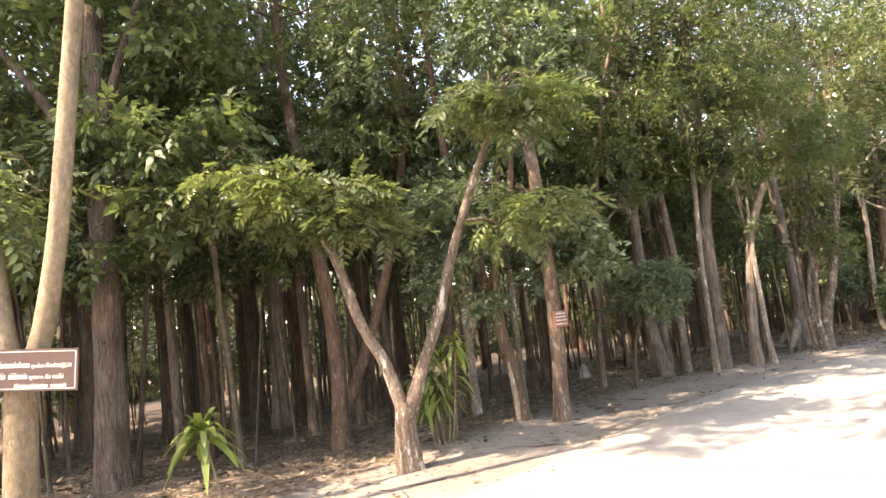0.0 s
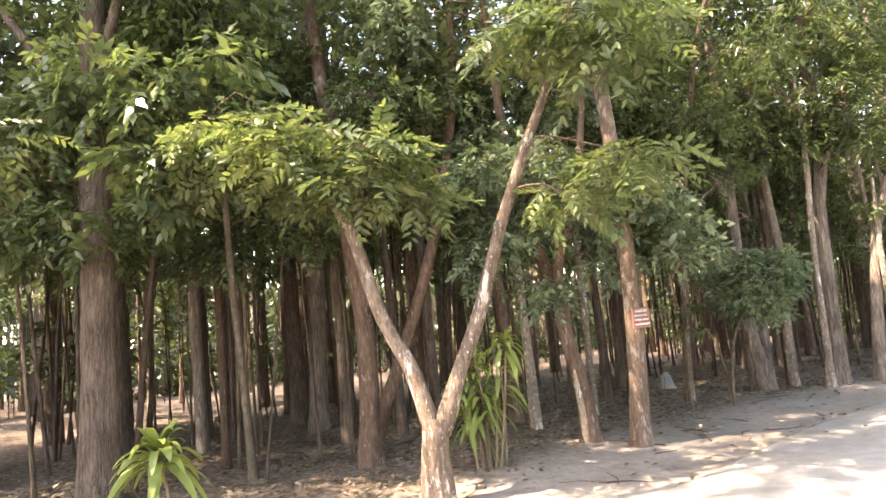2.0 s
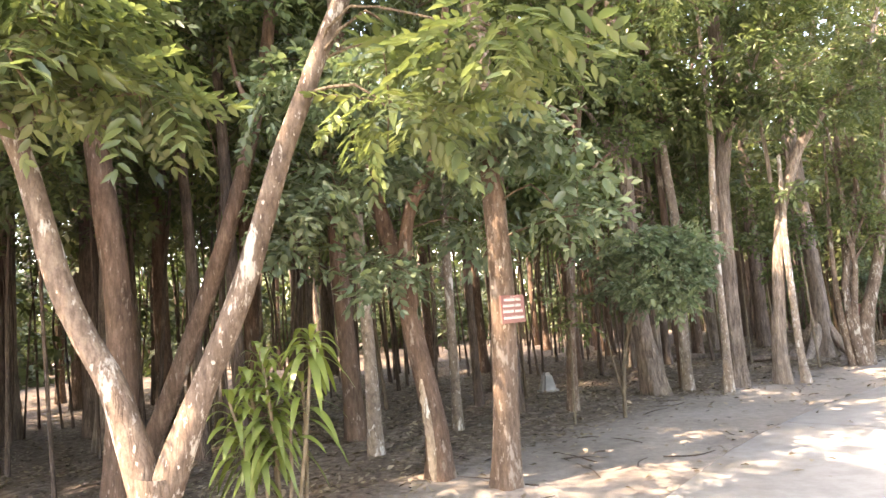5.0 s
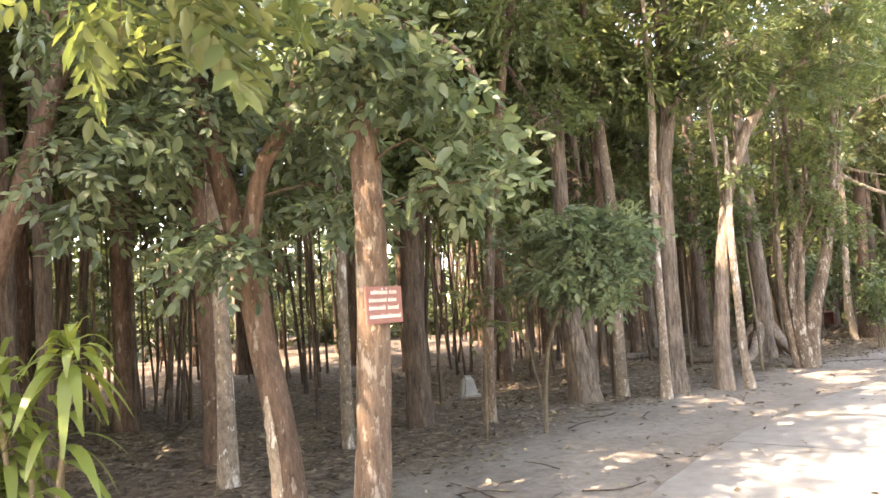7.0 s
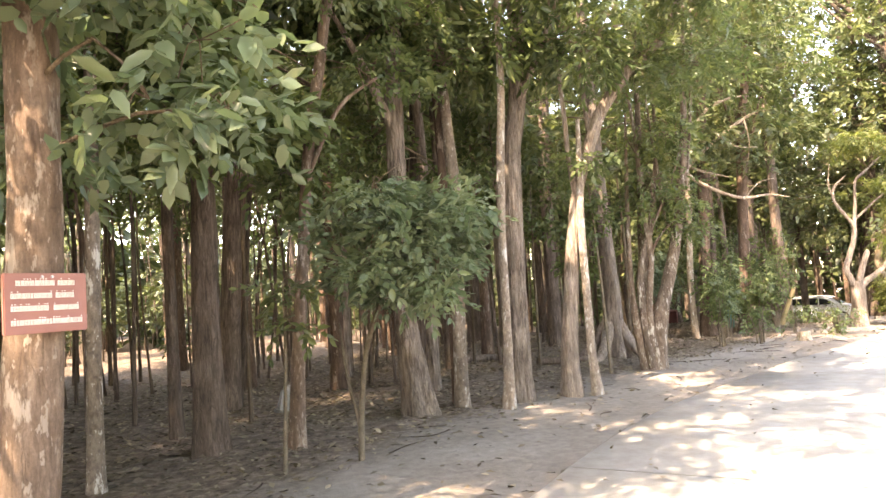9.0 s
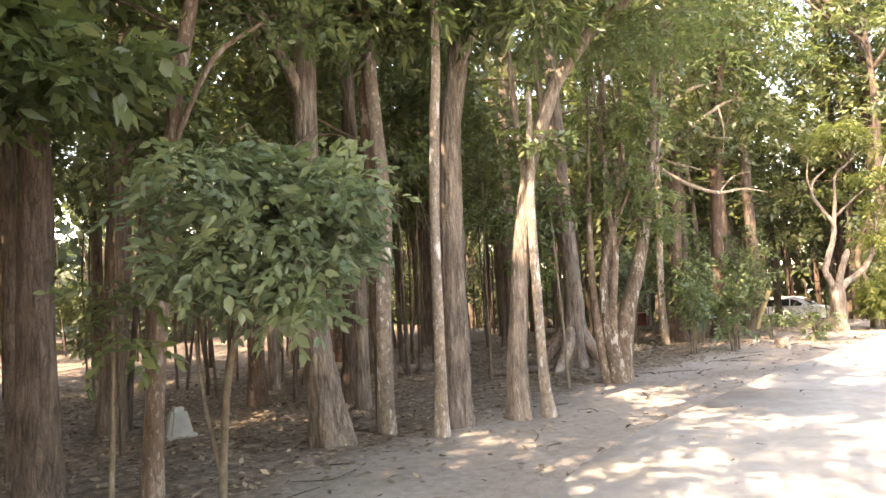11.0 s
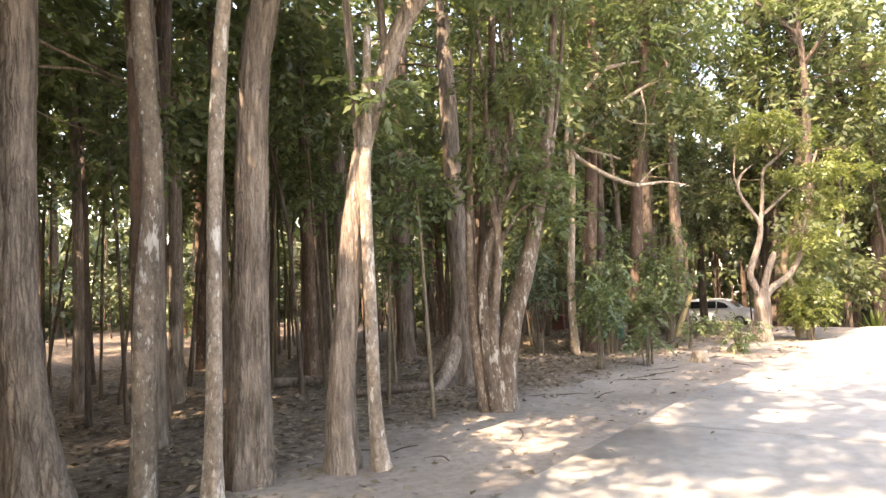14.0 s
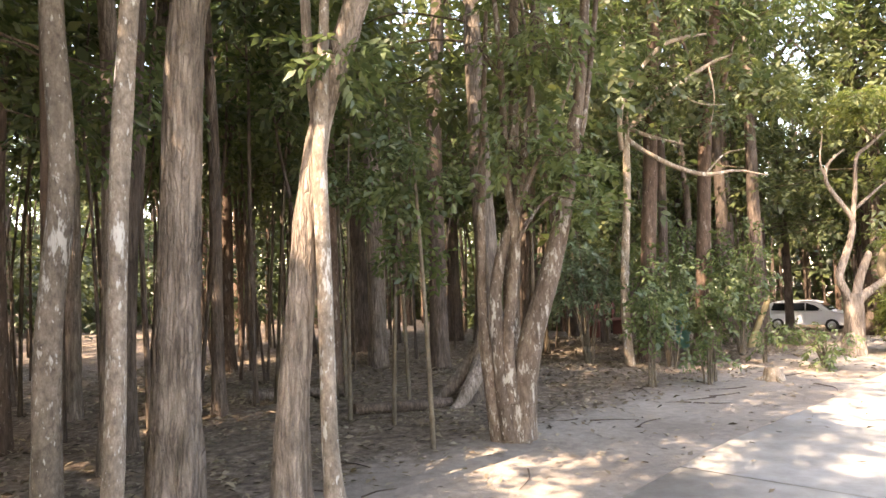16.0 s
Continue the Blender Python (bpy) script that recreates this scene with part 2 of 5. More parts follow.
def thing(name, at, label, category, group="", turn=0.0):
    ob = new(name)
    ob.empty_display_size = 0.2
    ob.matrix_world = pose(*at, 0, 0, turn)
    return tagged(ob, label, category, group)


def box(sx, sy, sz, at=(0, 0, 0), bevel=0.0, turn=0.0, tilt=0.0):
    bm = bmesh.new()
    bmesh.ops.create_cube(bm, size=1.0, matrix=pose(*at, tilt, 0, turn) @ Matrix.Diagonal((sx, sy, sz, 1)))
    if bevel:
        bmesh.ops.bevel(bm, geom=bm.edges[:], offset=bevel, segments=2, affect="EDGES")
    return bm


def smooth_line(pts, step):
    """A smooth line through the points, cut into even steps; each point may carry a radius."""
    p = np.asarray(pts, dtype=float)
    p = np.vstack([2 * p[0] - p[1], p, 2 * p[-1] - p[-2]])
    out = []
    for i in range(1, len(p) - 2):
        k = max(2, int(np.linalg.norm(p[i + 1, :3] - p[i, :3]) / step) + 1)
        u = np.linspace(0, 1, k, endpoint=False)[:, None]
        a, b, c, e = p[i - 1], p[i], p[i + 1], p[i + 2]
        out.append(0.5 * (2 * b + (c - a) * u + (2 * a - 5 * b + 4 * c - e) * u ** 2 + (3 * b - 3 * c + e - a) * u ** 3))
    out.append(p[-2:-1])
    return np.vstack(out)


def tube(pts, seg=10, step=0.3, ridge=0.0, lumps=0.04, flare=0.0, seed=0, lobes=5):
    """A tapered limb along (x, y, z, radius) points, with furrows, lumps and a flared, lobed foot."""
    rng = np.random.default_rng(seed)
    q = smooth_line(pts, step)
    c, r = q[:, :3], np.maximum(q[:, 3], 0.003)
    tan = np.gradient(c, axis=0)
    tan /= np.linalg.norm(tan, axis=1, keepdims=True) + 1e-9
    whole = c[-1] - c[0]
    ref = np.eye(3)[np.argmin(np.abs(whole))]
    u = np.cross(tan, ref)
    u /= np.linalg.norm(u, axis=1, keepdims=True) + 1e-9
    v = np.cross(tan, u)
    th = np.linspace(0, 2 * np.pi, seg, endpoint=False)[None]
    s = np.concatenate([[0], np.cumsum(np.linalg.norm(np.diff(c, axis=0), axis=1))])[:, None]
    k = np.ones((len(c), seg))
    for _ in range(4):
        k += lumps * np.sin(rng.integers(1, 4) * th + rng.uniform(0, 6) + s * rng.uniform(0.6, 3.5)) * 0.6
    if ridge:
        for _ in range(4):
            wave = np.sin(rng.integers(6, 13) * th + rng.uniform(0, 6) + 1.5 * np.sin(s * rng.uniform(1.5, 5) + rng.uniform(0, 6)))
            k -= ridge * np.abs(wave) ** 3
    if flare:
        k += flare * np.exp(-s / (3.0 * r[0])) * (1 + 0.55 * np.sin(lobes * th + rng.uniform(0, 6)))
    rr = (r[:, None] * k)[..., None]
    verts = c[:, None] + rr * (u[:, None] * np.cos(th)[..., None] + v[:, None] * np.sin(th)[..., None])
    m, i, j = len(c), np.arange(len(c) - 1)[:, None], np.arange(seg)[None]
    f = np.stack([i * seg + j, i * seg + (j + 1) % seg, (i + 1) * seg + (j + 1) % seg, (i + 1) * seg + j], -1).reshape(-1, 4)
    return verts.reshape(-1, 3), f


def join(pieces):
    vs, fs, k = [], [], 0
    for v, f in pieces:
        vs.append(v)
        fs.append(f + k)
        k += len(v)
    return np.vstack(vs), np.vstack(fs)


def leaflet(length, width, oval):
    """One leaflet along +x, folded at the midrib: an oval blade of two quads, or for far trees a single quad."""
    if not oval:
        return np.array([(0, 0, 0), (0.42 * length, 0.5 * width, 0.12 * width), (length, 0, -0.1 * length), (0.42 * length, -0.5 * width, 0.12 * width)]), np.array([(0, 1, 2, 3)])
    v = [(0, 0, 0), (0.22 * length, 0.4 * width, 0.1 * width), (0.6 * length, 0.46 * width, 0.08 * width), (length, 0, -0.12 * length), (0.6 * length, -0.46 * width, 0.08 * width), (0.22 * length, -0.4 * width, 0.1 * width)]
    return np.array(v), np.array([(0, 1, 2, 3), (0, 3, 4, 5)])


def spray(pairs, length, leaf_len, leaf_w, angle=58, droop=0.35, oval=True, seed=0, loose=1.0):
    """A compound leaf or leafy twig: leaflets in uneven pairs along a drooping, bent stalk, each turned its own way."""
    rng = np.random.default_rng(seed)
    vs, fs = [], []
    bend = rng.normal(0, 0.22) * loose

    def put(x, turn, scale):
        v, f = leaflet(leaf_len * scale, leaf_w * scale * rng.uniform(0.85, 1.15), oval)
        a, roll, dip = radians(turn + rng.normal(0, 13) * loose), rng.normal(0, 0.45) * loose, 0.25 + rng.normal(0, 0.3) * loose
        y, z = v[:, 1] * math.cos(roll) - v[:, 2] * math.sin(roll), v[:, 1] * math.sin(roll) + v[:, 2] * math.cos(roll) - dip * v[:, 0]
        w = np.stack([v[:, 0] * math.cos(a) - y * math.sin(a), v[:, 0] * math.sin(a) + y * math.cos(a), z], 1)
        w[:, 0] += x
        w[:, 1] += bend * x * x / length
        w[:, 2] -= droop * x * x / length
        fs.append(f + len(v) * len(vs))
        vs.append(w)
    for i in range(pairs):
        x = length * (i + 0.6 + rng.normal(0, 0.12) * loose) / pairs
        k = 0.75 + 0.5 * math.sin(math.pi * (i + 0.7) / (pairs + 0.4))
        put(x, angle - 14 * i / pairs, k * rng.uniform(1 - 0.25 * loose, 1 + 0.15 * loose))
        put(x + (0.02 + 0.4 * loose * length / pairs * rng.uniform(0, 1)), -angle + 14 * i / pairs, k * rng.uniform(1 - 0.25 * loose, 1 + 0.15 * loose))
    put(length, 0, 1.0)
    return np.vstack(vs), np.vstack(fs)


def scatter(template, at, yaw, pitch, roll, size):
    """Copies of one spray, turned and set at the given places, as arrays."""
    tv, tf = template
    n = len(at)
    cy, sy, cp, sp, cr, sr = np.cos(yaw), np.sin(yaw), np.cos(pitch), np.sin(pitch), np.cos(roll), np.sin(roll)
    rot = np.empty((n, 3, 3))
    rot[:, 0, 0], rot[:, 0, 1], rot[:, 0, 2] = cy * cp, cy * sp * sr - sy * cr, cy * sp * cr + sy * sr
    rot[:, 1, 0], rot[:, 1, 1], rot[:, 1, 2] = sy * cp, sy * sp * sr + cy * cr, sy * sp * cr - cy * sr
    rot[:, 2, 0], rot[:, 2, 1], rot[:, 2, 2] = -sp, cp * sr, cp * cr
    v = np.einsum("nij,kj->nki", rot, tv) * size[:, None, None] + at[:, None]
    f = tf[None] + (np.arange(n) * len(tv))[:, None, None]
    return v.reshape(-1, 3), f.reshape(-1, tf.shape[1])


SPRAYS = {name: [spray(*shape, seed=k, loose=loose) for k in range(5)] for name, loose, shape in (
    ("pinnate", 0.55, (6, 0.34, 0.095, 0.04, 62, 0.45, True)),
    ("ovate", 1.0, (4, 0.25, 0.08, 0.042, 56, 0.45, True)),
    ("broad", 1.15, (3, 0.27, 0.105, 0.058, 60, 0.5, True)),
    ("narrow", 0.9, (3, 0.3, 0.15, 0.042, 44, 0.6, True)),
    ("fine", 0.8, (5, 0.26, 0.085, 0.036, 62, 0.35, False)),
    ("wood", 1.1, (3, 0.28, 0.13, 0.062, 58, 0.4, False)),
    ("rough", 1.0, (2, 0.3, 0.18, 0.095, 58, 0.4, False)),
)}


def leaves(clumps, kind, count, seed, flat=0.6, hang=0.3, size=1.0):
    """Leaf sprays in clumps (x, y, z, radius): denser to the outside, facing out and hanging a little."""
    rng = np.random.default_rng(seed)
    cl = np.asarray(clumps, dtype=float)
    w = cl[:, 3] ** 1.5
    thin = w * np.where(cl[:, 2] > 6.0, 0.6, 1.0)  # upper clumps carry fewer leaves, to let more light down
    count = int(count * thin.sum() / w.sum())
    w = thin
    pick = rng.choice(len(cl), size=count, p=w / w.sum())
    d = rng.normal(size=(count, 3))
    d /= np.linalg.norm(d, axis=1, keepdims=True)
    rad = cl[pick, 3] * rng.uniform(0.15, 1.0, count) ** 0.6
    at = cl[pick, :3] + d * rad[:, None] * np.array([1, 1, flat])
    yaw = np.arctan2(d[:, 1], d[:, 0]) + rng.normal(0, 0.7, count)
    pitch = hang + rng.normal(0, 0.35, count) - 0.2 * d[:, 2]
    roll, big = rng.normal(0, 0.5, count), rng.uniform(0.65, 1.3, count) * size
    sets = SPRAYS[kind]
    return join([scatter(one, *(q[k::len(sets)] for q in (at, yaw, pitch, roll, big))) for k, one in enumerate(sets) if count > k])


# ---- ground and road ----
EDGE = smooth_line([(-14, -11), (-8, -3.2), (-3.4, 2.6), (-0.2, 6.6), (1.5, 8.6), (3.9, 11.5), (6.5, 13.8), (9.2, 15.4), (10.6, 16.2), (13, 17.35), (17.8, 19.75), (24, 22.1), (32, 23.6), (44, 24)], 0.5)
EDGE_T = np.gradient(EDGE, axis=0)
EDGE_T /= np.linalg.norm(EDGE_T, axis=1, keepdims=True)
EDGE_N = np.stack([-EDGE_T[:, 1], EDGE_T[:, 0]], 1)


def beside_road(x, y):
    """How far places lie beyond the road's edge, towards the trees (minus: on the road's side)."""
    p = np.stack([np.ravel(x), np.ravel(y)], 1)
    d = p[:, None] - EDGE[None]
    k = np.argmin((d ** 2).sum(-1), axis=1)
    return (d[np.arange(len(p)), k] * EDGE_N[k]).sum(-1).reshape(np.shape(x))


def height(x, y):
    """Height of the ground: slight swells, and a dip beyond the far end of the row."""
    x, y = np.asarray(x, dtype=float), np.asarray(y, dtype=float)
    far = np.clip((np.hypot(x - 5, y - 10) - 19) / 12, 0, 1)
    dip = -1.6 * far ** 2 * (3 - 2 * far) * np.clip((x - 12) / 10, 0, 1)
    off = np.clip((beside_road(x, y) - 0.3) / 3, 0, 1)
    mound = 0.11 * off * np.exp(-((x - 0.9) ** 2 + (y - 10.5) ** 2) / 9)
    return dip + mound + off * 0.03 * (np.sin(1.1 * x + 0.7 * y) + np.sin(0.6 * x - 1.3 * y + 1) * np.sin(0.35 * x + 2)) + 0.03 * off


def ground_z(x, y):
    return float(height(np.array([x]), np.array([y]))[0])


def build_ground():
    gx = np.concatenate([np.array([-900, -300, -120, -60]), np.arange(-34, -10, 1.0), np.arange(-10, 20, 0.2), np.arange(20, 46, 0.7), np.array([60, 120, 300, 900])])
    gy = np.concatenate([np.array([-900, -300, -100, -40, -20, -10]), np.arange(-4, 5, 0.5), np.arange(5, 24, 0.2), np.arange(24, 62, 0.9), np.array([80, 150, 300, 900])])
    X, Y = np.meshgrid(gx, gy)
    off = beside_road(X, Y)
    Z = height(X, Y)
    near = (X > -10) & (X < 20) & (Y > 5) & (Y < 24)
    rng = np.random.default_rng(5)
    Z = Z + np.where(near & (off > 0.4), rng.normal(0, 0.006, X.shape), 0)
    Z = np.where((off < -0.15) & (off > -6.9), Z - 0.06, Z)
    m, n = X.shape
    i, j = np.arange(m - 1)[:, None], np.arange(n - 1)[None]
    f = np.stack([i * n + j, i * n + j + 1, (i + 1) * n + j + 1, (i + 1) * n + j], -1).reshape(-1, 4)
    me = mesh_of("ground", np.stack([X, Y, Z], -1).reshape(-1, 3), f, SOIL, True)
    a = me.attributes.new("sand", "FLOAT", "POINT")
    sand = np.clip(1 - (off - 1.3) / 1.5, 0, 1)
    a.data.foreach_set("value", sand.ravel().astype(np.float32))
    tagged(new("ground", me), "pale sand verge turning to brown leaf-strewn forest earth", "ground", kind="structure")


build_ground()


def build_road():
    """A concrete road of slabs about six metres long, with narrow dirt-filled joints."""
    road = tagged(new("road"), "sunlit pale concrete road of long slabs", "road", kind="structure")
    s = np.concatenate([[0], np.cumsum(np.linalg.norm(np.diff(EDGE, axis=0), axis=1))])
    k0 = np.argmin((EDGE[:, 0] - 4.88) ** 2 + (EDGE[:, 1] - 12.3) ** 2)
    start = s[k0] % 6.0
    cuts = np.arange(start - 6.0, s[-1], 6.0)
    rng = np.random.default_rng(8)
    for a in cuts:
        lo, hi = max(a + 0.008, 0), min(a + 5.992, s[-1])
        if hi - lo < 0.5:
            continue
        q = np.linspace(lo, hi, 25)
        ex = np.stack([np.interp(q, s, EDGE[:, c]) for c in (0, 1)], 1)
        nx = np.stack([np.interp(q, s, EDGE_N[:, c]) for c in (0, 1)], 1)
        rough = 0.012 * rng.normal(size=(25, 1))
        rows = []
        for w, z in ((0.0, -0.09), (rough, 0.022), (-0.012, 0.034), (-1.2, 0.036), (-3.5, 0.04), (-7.0, 0.034), (-7.0, -0.09)):
            p = ex + nx * w
            rows.append(np.column_stack([p, np.full(25, z) + height(p[:, 0], p[:, 1]) * 0.999]))
        v = np.array(rows)
        m, n = v.shape[:2]
        i, j = np.arange(m - 1)[:, None], np.arange(n - 1)[None]
        f = np.stack([i * n + j, i * n + j + 1, (i + 1) * n + j + 1, (i + 1) * n + j], -1).reshape(-1, 4)
        part("slab", mesh_of("slab", v.reshape(-1, 3), f[:, ::-1], CONCRETE), CONCRETE, road)
    return road


build_road()


# ---- trees ----
# gaps in the canopy let the sun onto the sand before the clumped tree and onto low leaves of the row
GAPS = [(np.array(p), r) for p, r in (((8.25, 16.52, 0.0), 0.34), ((0.2, 10.4, 3.5), 0.1), ((1.3, 10.0, 3.3), 0.2), ((0.8, 8.0, 4.4), 0.1))]
SUN_DIR = np.array(SUN_TO) / np.linalg.norm(SUN_TO)


def tree(name, label, at, trunk, limbs=(), clumps=(), bark_mat=None, leaf_mat=None, kind="pinnate", count=0, seed=1, seg=14,
         ridge=0.0, lumps=0.04, flare=0.35, lobes=5, flat=0.6, hang=0.3, group="", step=0.25, twig=0.012, category="tree", twigs=4, leaf_size=1.0):
    """A tree: trunk and limbs along (x, y, z, radius) points in the world, and clumps of leaves on twigs."""
    base = (at[0], at[1], ground_z(*at) - 0.03)
    ob = thing(name, base, label, category, group)
    o = np.array([*base, 0.0])
    paths = [np.asarray(trunk, dtype=float) - o]
    paths[0][0, 2] = -0.06
    part("trunk", mesh_of("trunk", *tube(paths[0], seg, step, ridge, lumps, flare, seed, lobes), bark_mat, True), bark_mat, ob)
    for i, q in enumerate(limbs):
        q = np.asarray(q, dtype=float) - o
        paths.append(q)
        part("limb", mesh_of("limb", *tube(q, max(8, seg - 4), step, ridge * 0.7, lumps, 0, seed + i + 1), bark_mat, True), bark_mat, ob)
    if len(clumps):
        c = np.asarray(clumps, dtype=float)
        for foot, wide in GAPS:
            d = c[:, :3] - foot
            open_to = c[(np.linalg.norm(np.cross(d, SUN_DIR), axis=1) > wide + 0.75 * c[:, 3]) | (d @ SUN_DIR < 0.7)]
            c = open_to if len(open_to) else c
        c = c - o
    if len(clumps) and len(c):
        wood = np.vstack([smooth_line(q, 0.3) for q in paths])
        rng = np.random.default_rng(seed)
        pieces = []
        for k in c:
            d = np.linalg.norm(wood[:, :3] - k[:3], axis=1) + np.where(wood[:, 2] > k[2] + 0.2, 2.0, 0)
            root = wood[np.argmin(d)]
            mid = (root[:3] + k[:3]) / 2 + rng.normal(0, 0.12, 3) + np.array([0, 0, 0.12])
            w = min(root[3] * 0.6, twig * (0.7 + 1.2 * k[3]))
            pieces.append(tube([(*root[:3], w), (*mid, w * 0.75), (*k[:3], w * 0.45)], 5 if twigs else 3, 0.3 if twigs else 1.2, 0, 0.0, 0, seed))
            for _ in range(twigs):
                e = k[:3] + rng.normal(0, 1, 3) * k[3] * np.array([0.6, 0.6, 0.35])
                m2 = (k[:3] + e) / 2 + np.array([0, 0, 0.06])
                pieces.append(tube([(*k[:3], w * 0.45), (*m2, w * 0.35), (*e, w * 0.2)], 4, 0.35, 0, 0.0, 0, seed))
        tagged(part("branchwork", mesh_of("branchwork", *join(pieces), BARK_TWIG, True), BARK_TWIG, ob), kind="stuff")
        tagged(part("crown", mesh_of("crown", *leaves(c, kind, count, seed + 50, flat, hang, leaf_size), leaf_mat), leaf_mat, ob), kind="stuff")
    return ob


def cloud(center, spread, n, radius, seed):
    """n clump places about a center: (x, y, z, r)."""
    rng = np.random.default_rng(seed)
    p = np.asarray(center) + rng.uniform(-1, 1, (n, 3)) * np.asarray(spread)
    return np.column_stack([p, radius * rng.uniform(0.7, 1.3, n)])


# the forked young tree in front of the row
tree("forked_tree", "young forked tree with flaking pinkish bark and feathery leaves", (-0.88, 8.15),
     [(-0.88, 8.15, 0, 0.14), (-0.88, 8.15, 0.45, 0.12), (-0.84, 8.15, 0.82, 0.125)],
     [[(-0.87, 8.15, 0.68, 0.1), (-1.03, 8.14, 1.28, 0.08), (-1.2, 8.13, 1.62, 0.068), (-1.33, 8.12, 1.95, 0.068), (-1.5, 8.12, 2.6, 0.06), (-1.67, 8.1, 3.0, 0.052), (-1.9, 8.07, 3.45, 0.028), (-2.05, 8.02, 3.7, 0.012)],
      [(-0.81, 8.15, 0.68, 0.1), (-0.57, 8.17, 1.25, 0.075), (-0.43, 8.17, 1.55, 0.07), (-0.31, 8.18, 1.85, 0.068), (-0.09, 8.2, 2.5, 0.06), (0.08, 8.21, 2.9, 0.055), (0.25, 8.22, 3.3, 0.052), (0.55, 8.24, 3.95, 0.042), (0.85, 8.22, 4.7, 0.02)],
      [(-1.55, 8.12, 2.7, 0.04), (-1.3, 8.22, 3.2, 0.03), (-1.05, 8.32, 3.8, 0.018)]],
     np.vstack([cloud((-1.9, 7.95, 3.4), (0.8, 0.55, 0.3), 11, 0.3, 1), cloud((-2.95, 7.9, 3.75), (0.35, 0.3, 0.08), 3, 0.16, 6), cloud((-1.0, 8.1, 3.1), (0.45, 0.5, 0.2), 5, 0.28, 2),
                cloud((0.75, 8.02, 4.2), (0.62, 0.6, 0.3), 10, 0.3, 3), cloud((0.95, 8.05, 2.8), (0.45, 0.4, 0.25), 5, 0.24, 4)]),
     BARK_PINK, LEAF_LIGHT, "pinnate", 740, 11, 22, 0.03, 0.07, 0.3, 4, 0.4, 0.15, step=0.1)

# the tree that carries the brown notice board
tree("notice_tree", "smooth pale trunk that forks behind a brown notice board", (-3.95, 5.76),
     [(-3.95, 5.76, 0, 0.14), (-3.93, 5.76, 0.7, 0.13), (-3.9, 5.76, 1.45, 0.125), (-3.86, 5.76, 1.75, 0.125)],
     [[(-3.86, 5.76, 1.6, 0.1), (-3.68, 5.76, 2.0, 0.092), (-3.52, 5.76, 2.8, 0.085), (-3.42, 5.76, 3.5, 0.082), (-3.24, 5.77, 5.0, 0.075), (-3.0, 5.8, 7.0, 0.05), (-2.9, 5.9, 8.5, 0.02)],
      [(-3.9, 5.76, 1.6, 0.085), (-3.99, 5.76, 2.0, 0.075), (-4.08, 5.75, 2.7, 0.068), (-4.3, 5.75, 4.2, 0.05), (-4.6, 5.8, 6.0, 0.02)]],
     # the last cloud, high and out of view, is added to dapple the road
     np.vstack([cloud((-4.3, 6.2, 3.2), (0.55, 0.6, 0.6), 5, 0.4, 7), cloud((-3.4, 6.0, 7.6), (1.2, 1.0, 1.0), 5, 0.5, 9), cloud((-2.0, 4.6, 7.8), (1.6, 1.2, 0.8), 7, 0.55, 109)]),
     BARK_SMOOTH, LEAF_LIGHT, "pinnate", 620, 12, 20, 0.0, 0.03, 0.25, step=0.12)

# the big dark tree behind the small strap-leaved plant
tree("old_tree", "tall straight dark brown tree with hanging foliage", (-4.95, 9.1),
     [(-4.95, 9.1, 0, 0.22), (-4.92, 9.1, 1.5, 0.2), (-4.9, 9.1, 3.2, 0.19), (-4.88, 9.1, 6, 0.16), (-4.8, 9.1, 9, 0.11), (-4.7, 9.2, 12, 0.04)],
     [[(-4.9, 9.1, 4.2, 0.1), (-5.5, 8.9, 5.4, 0.07), (-6.2, 8.7, 6.5, 0.03)], [(-4.9, 9.1, 4.8, 0.09), (-4.3, 8.8, 6.0, 0.06), (-3.7, 8.6, 7.2, 0.03)]],
     # the last cloud is added above the view to shade the sign tree
     np.vstack([cloud((-4.0, 8.7, 4.2), (1.2, 0.8, 0.7), 9, 0.5, 21), cloud((-5.6, 8.9, 3.9), (1.0, 0.8, 0.8), 7, 0.5, 22), cloud((-4.8, 9.2, 8), (2.0, 1.8, 2.6), 24, 0.75, 23), cloud((-3.4, 7.7, 8.4), (1.7, 1.0, 0.8), 16, 0.65, 223)]),
     BARK_DARK, LEAF_MID, "wood", 4200, 13, 24, 0.05, 0.04, 0.3)

tree("slender_tree", "straight reddish brown trunk at the forest edge", (-2.15, 10.5),
     [(-2.15, 10.5, 0, 0.145), (-2.08, 10.5, 1.6, 0.13), (-2.24, 10.5, 3.3, 0.12), (-2.5, 10.5, 6, 0.09), (-2.6, 10.6, 10, 0.03)], [],
     np.vstack([cloud((-2.1, 10.4, 4.8), (1.3, 1.0, 1.0), 10, 0.55, 31), cloud((-2.1, 10.5, 7.8), (1.5, 1.4, 2.0), 14, 0.7, 32)]),
     BARK_RED, LEAF_MID, "fine", 1700, 14, 18, 0.04, 0.04, 0.4)

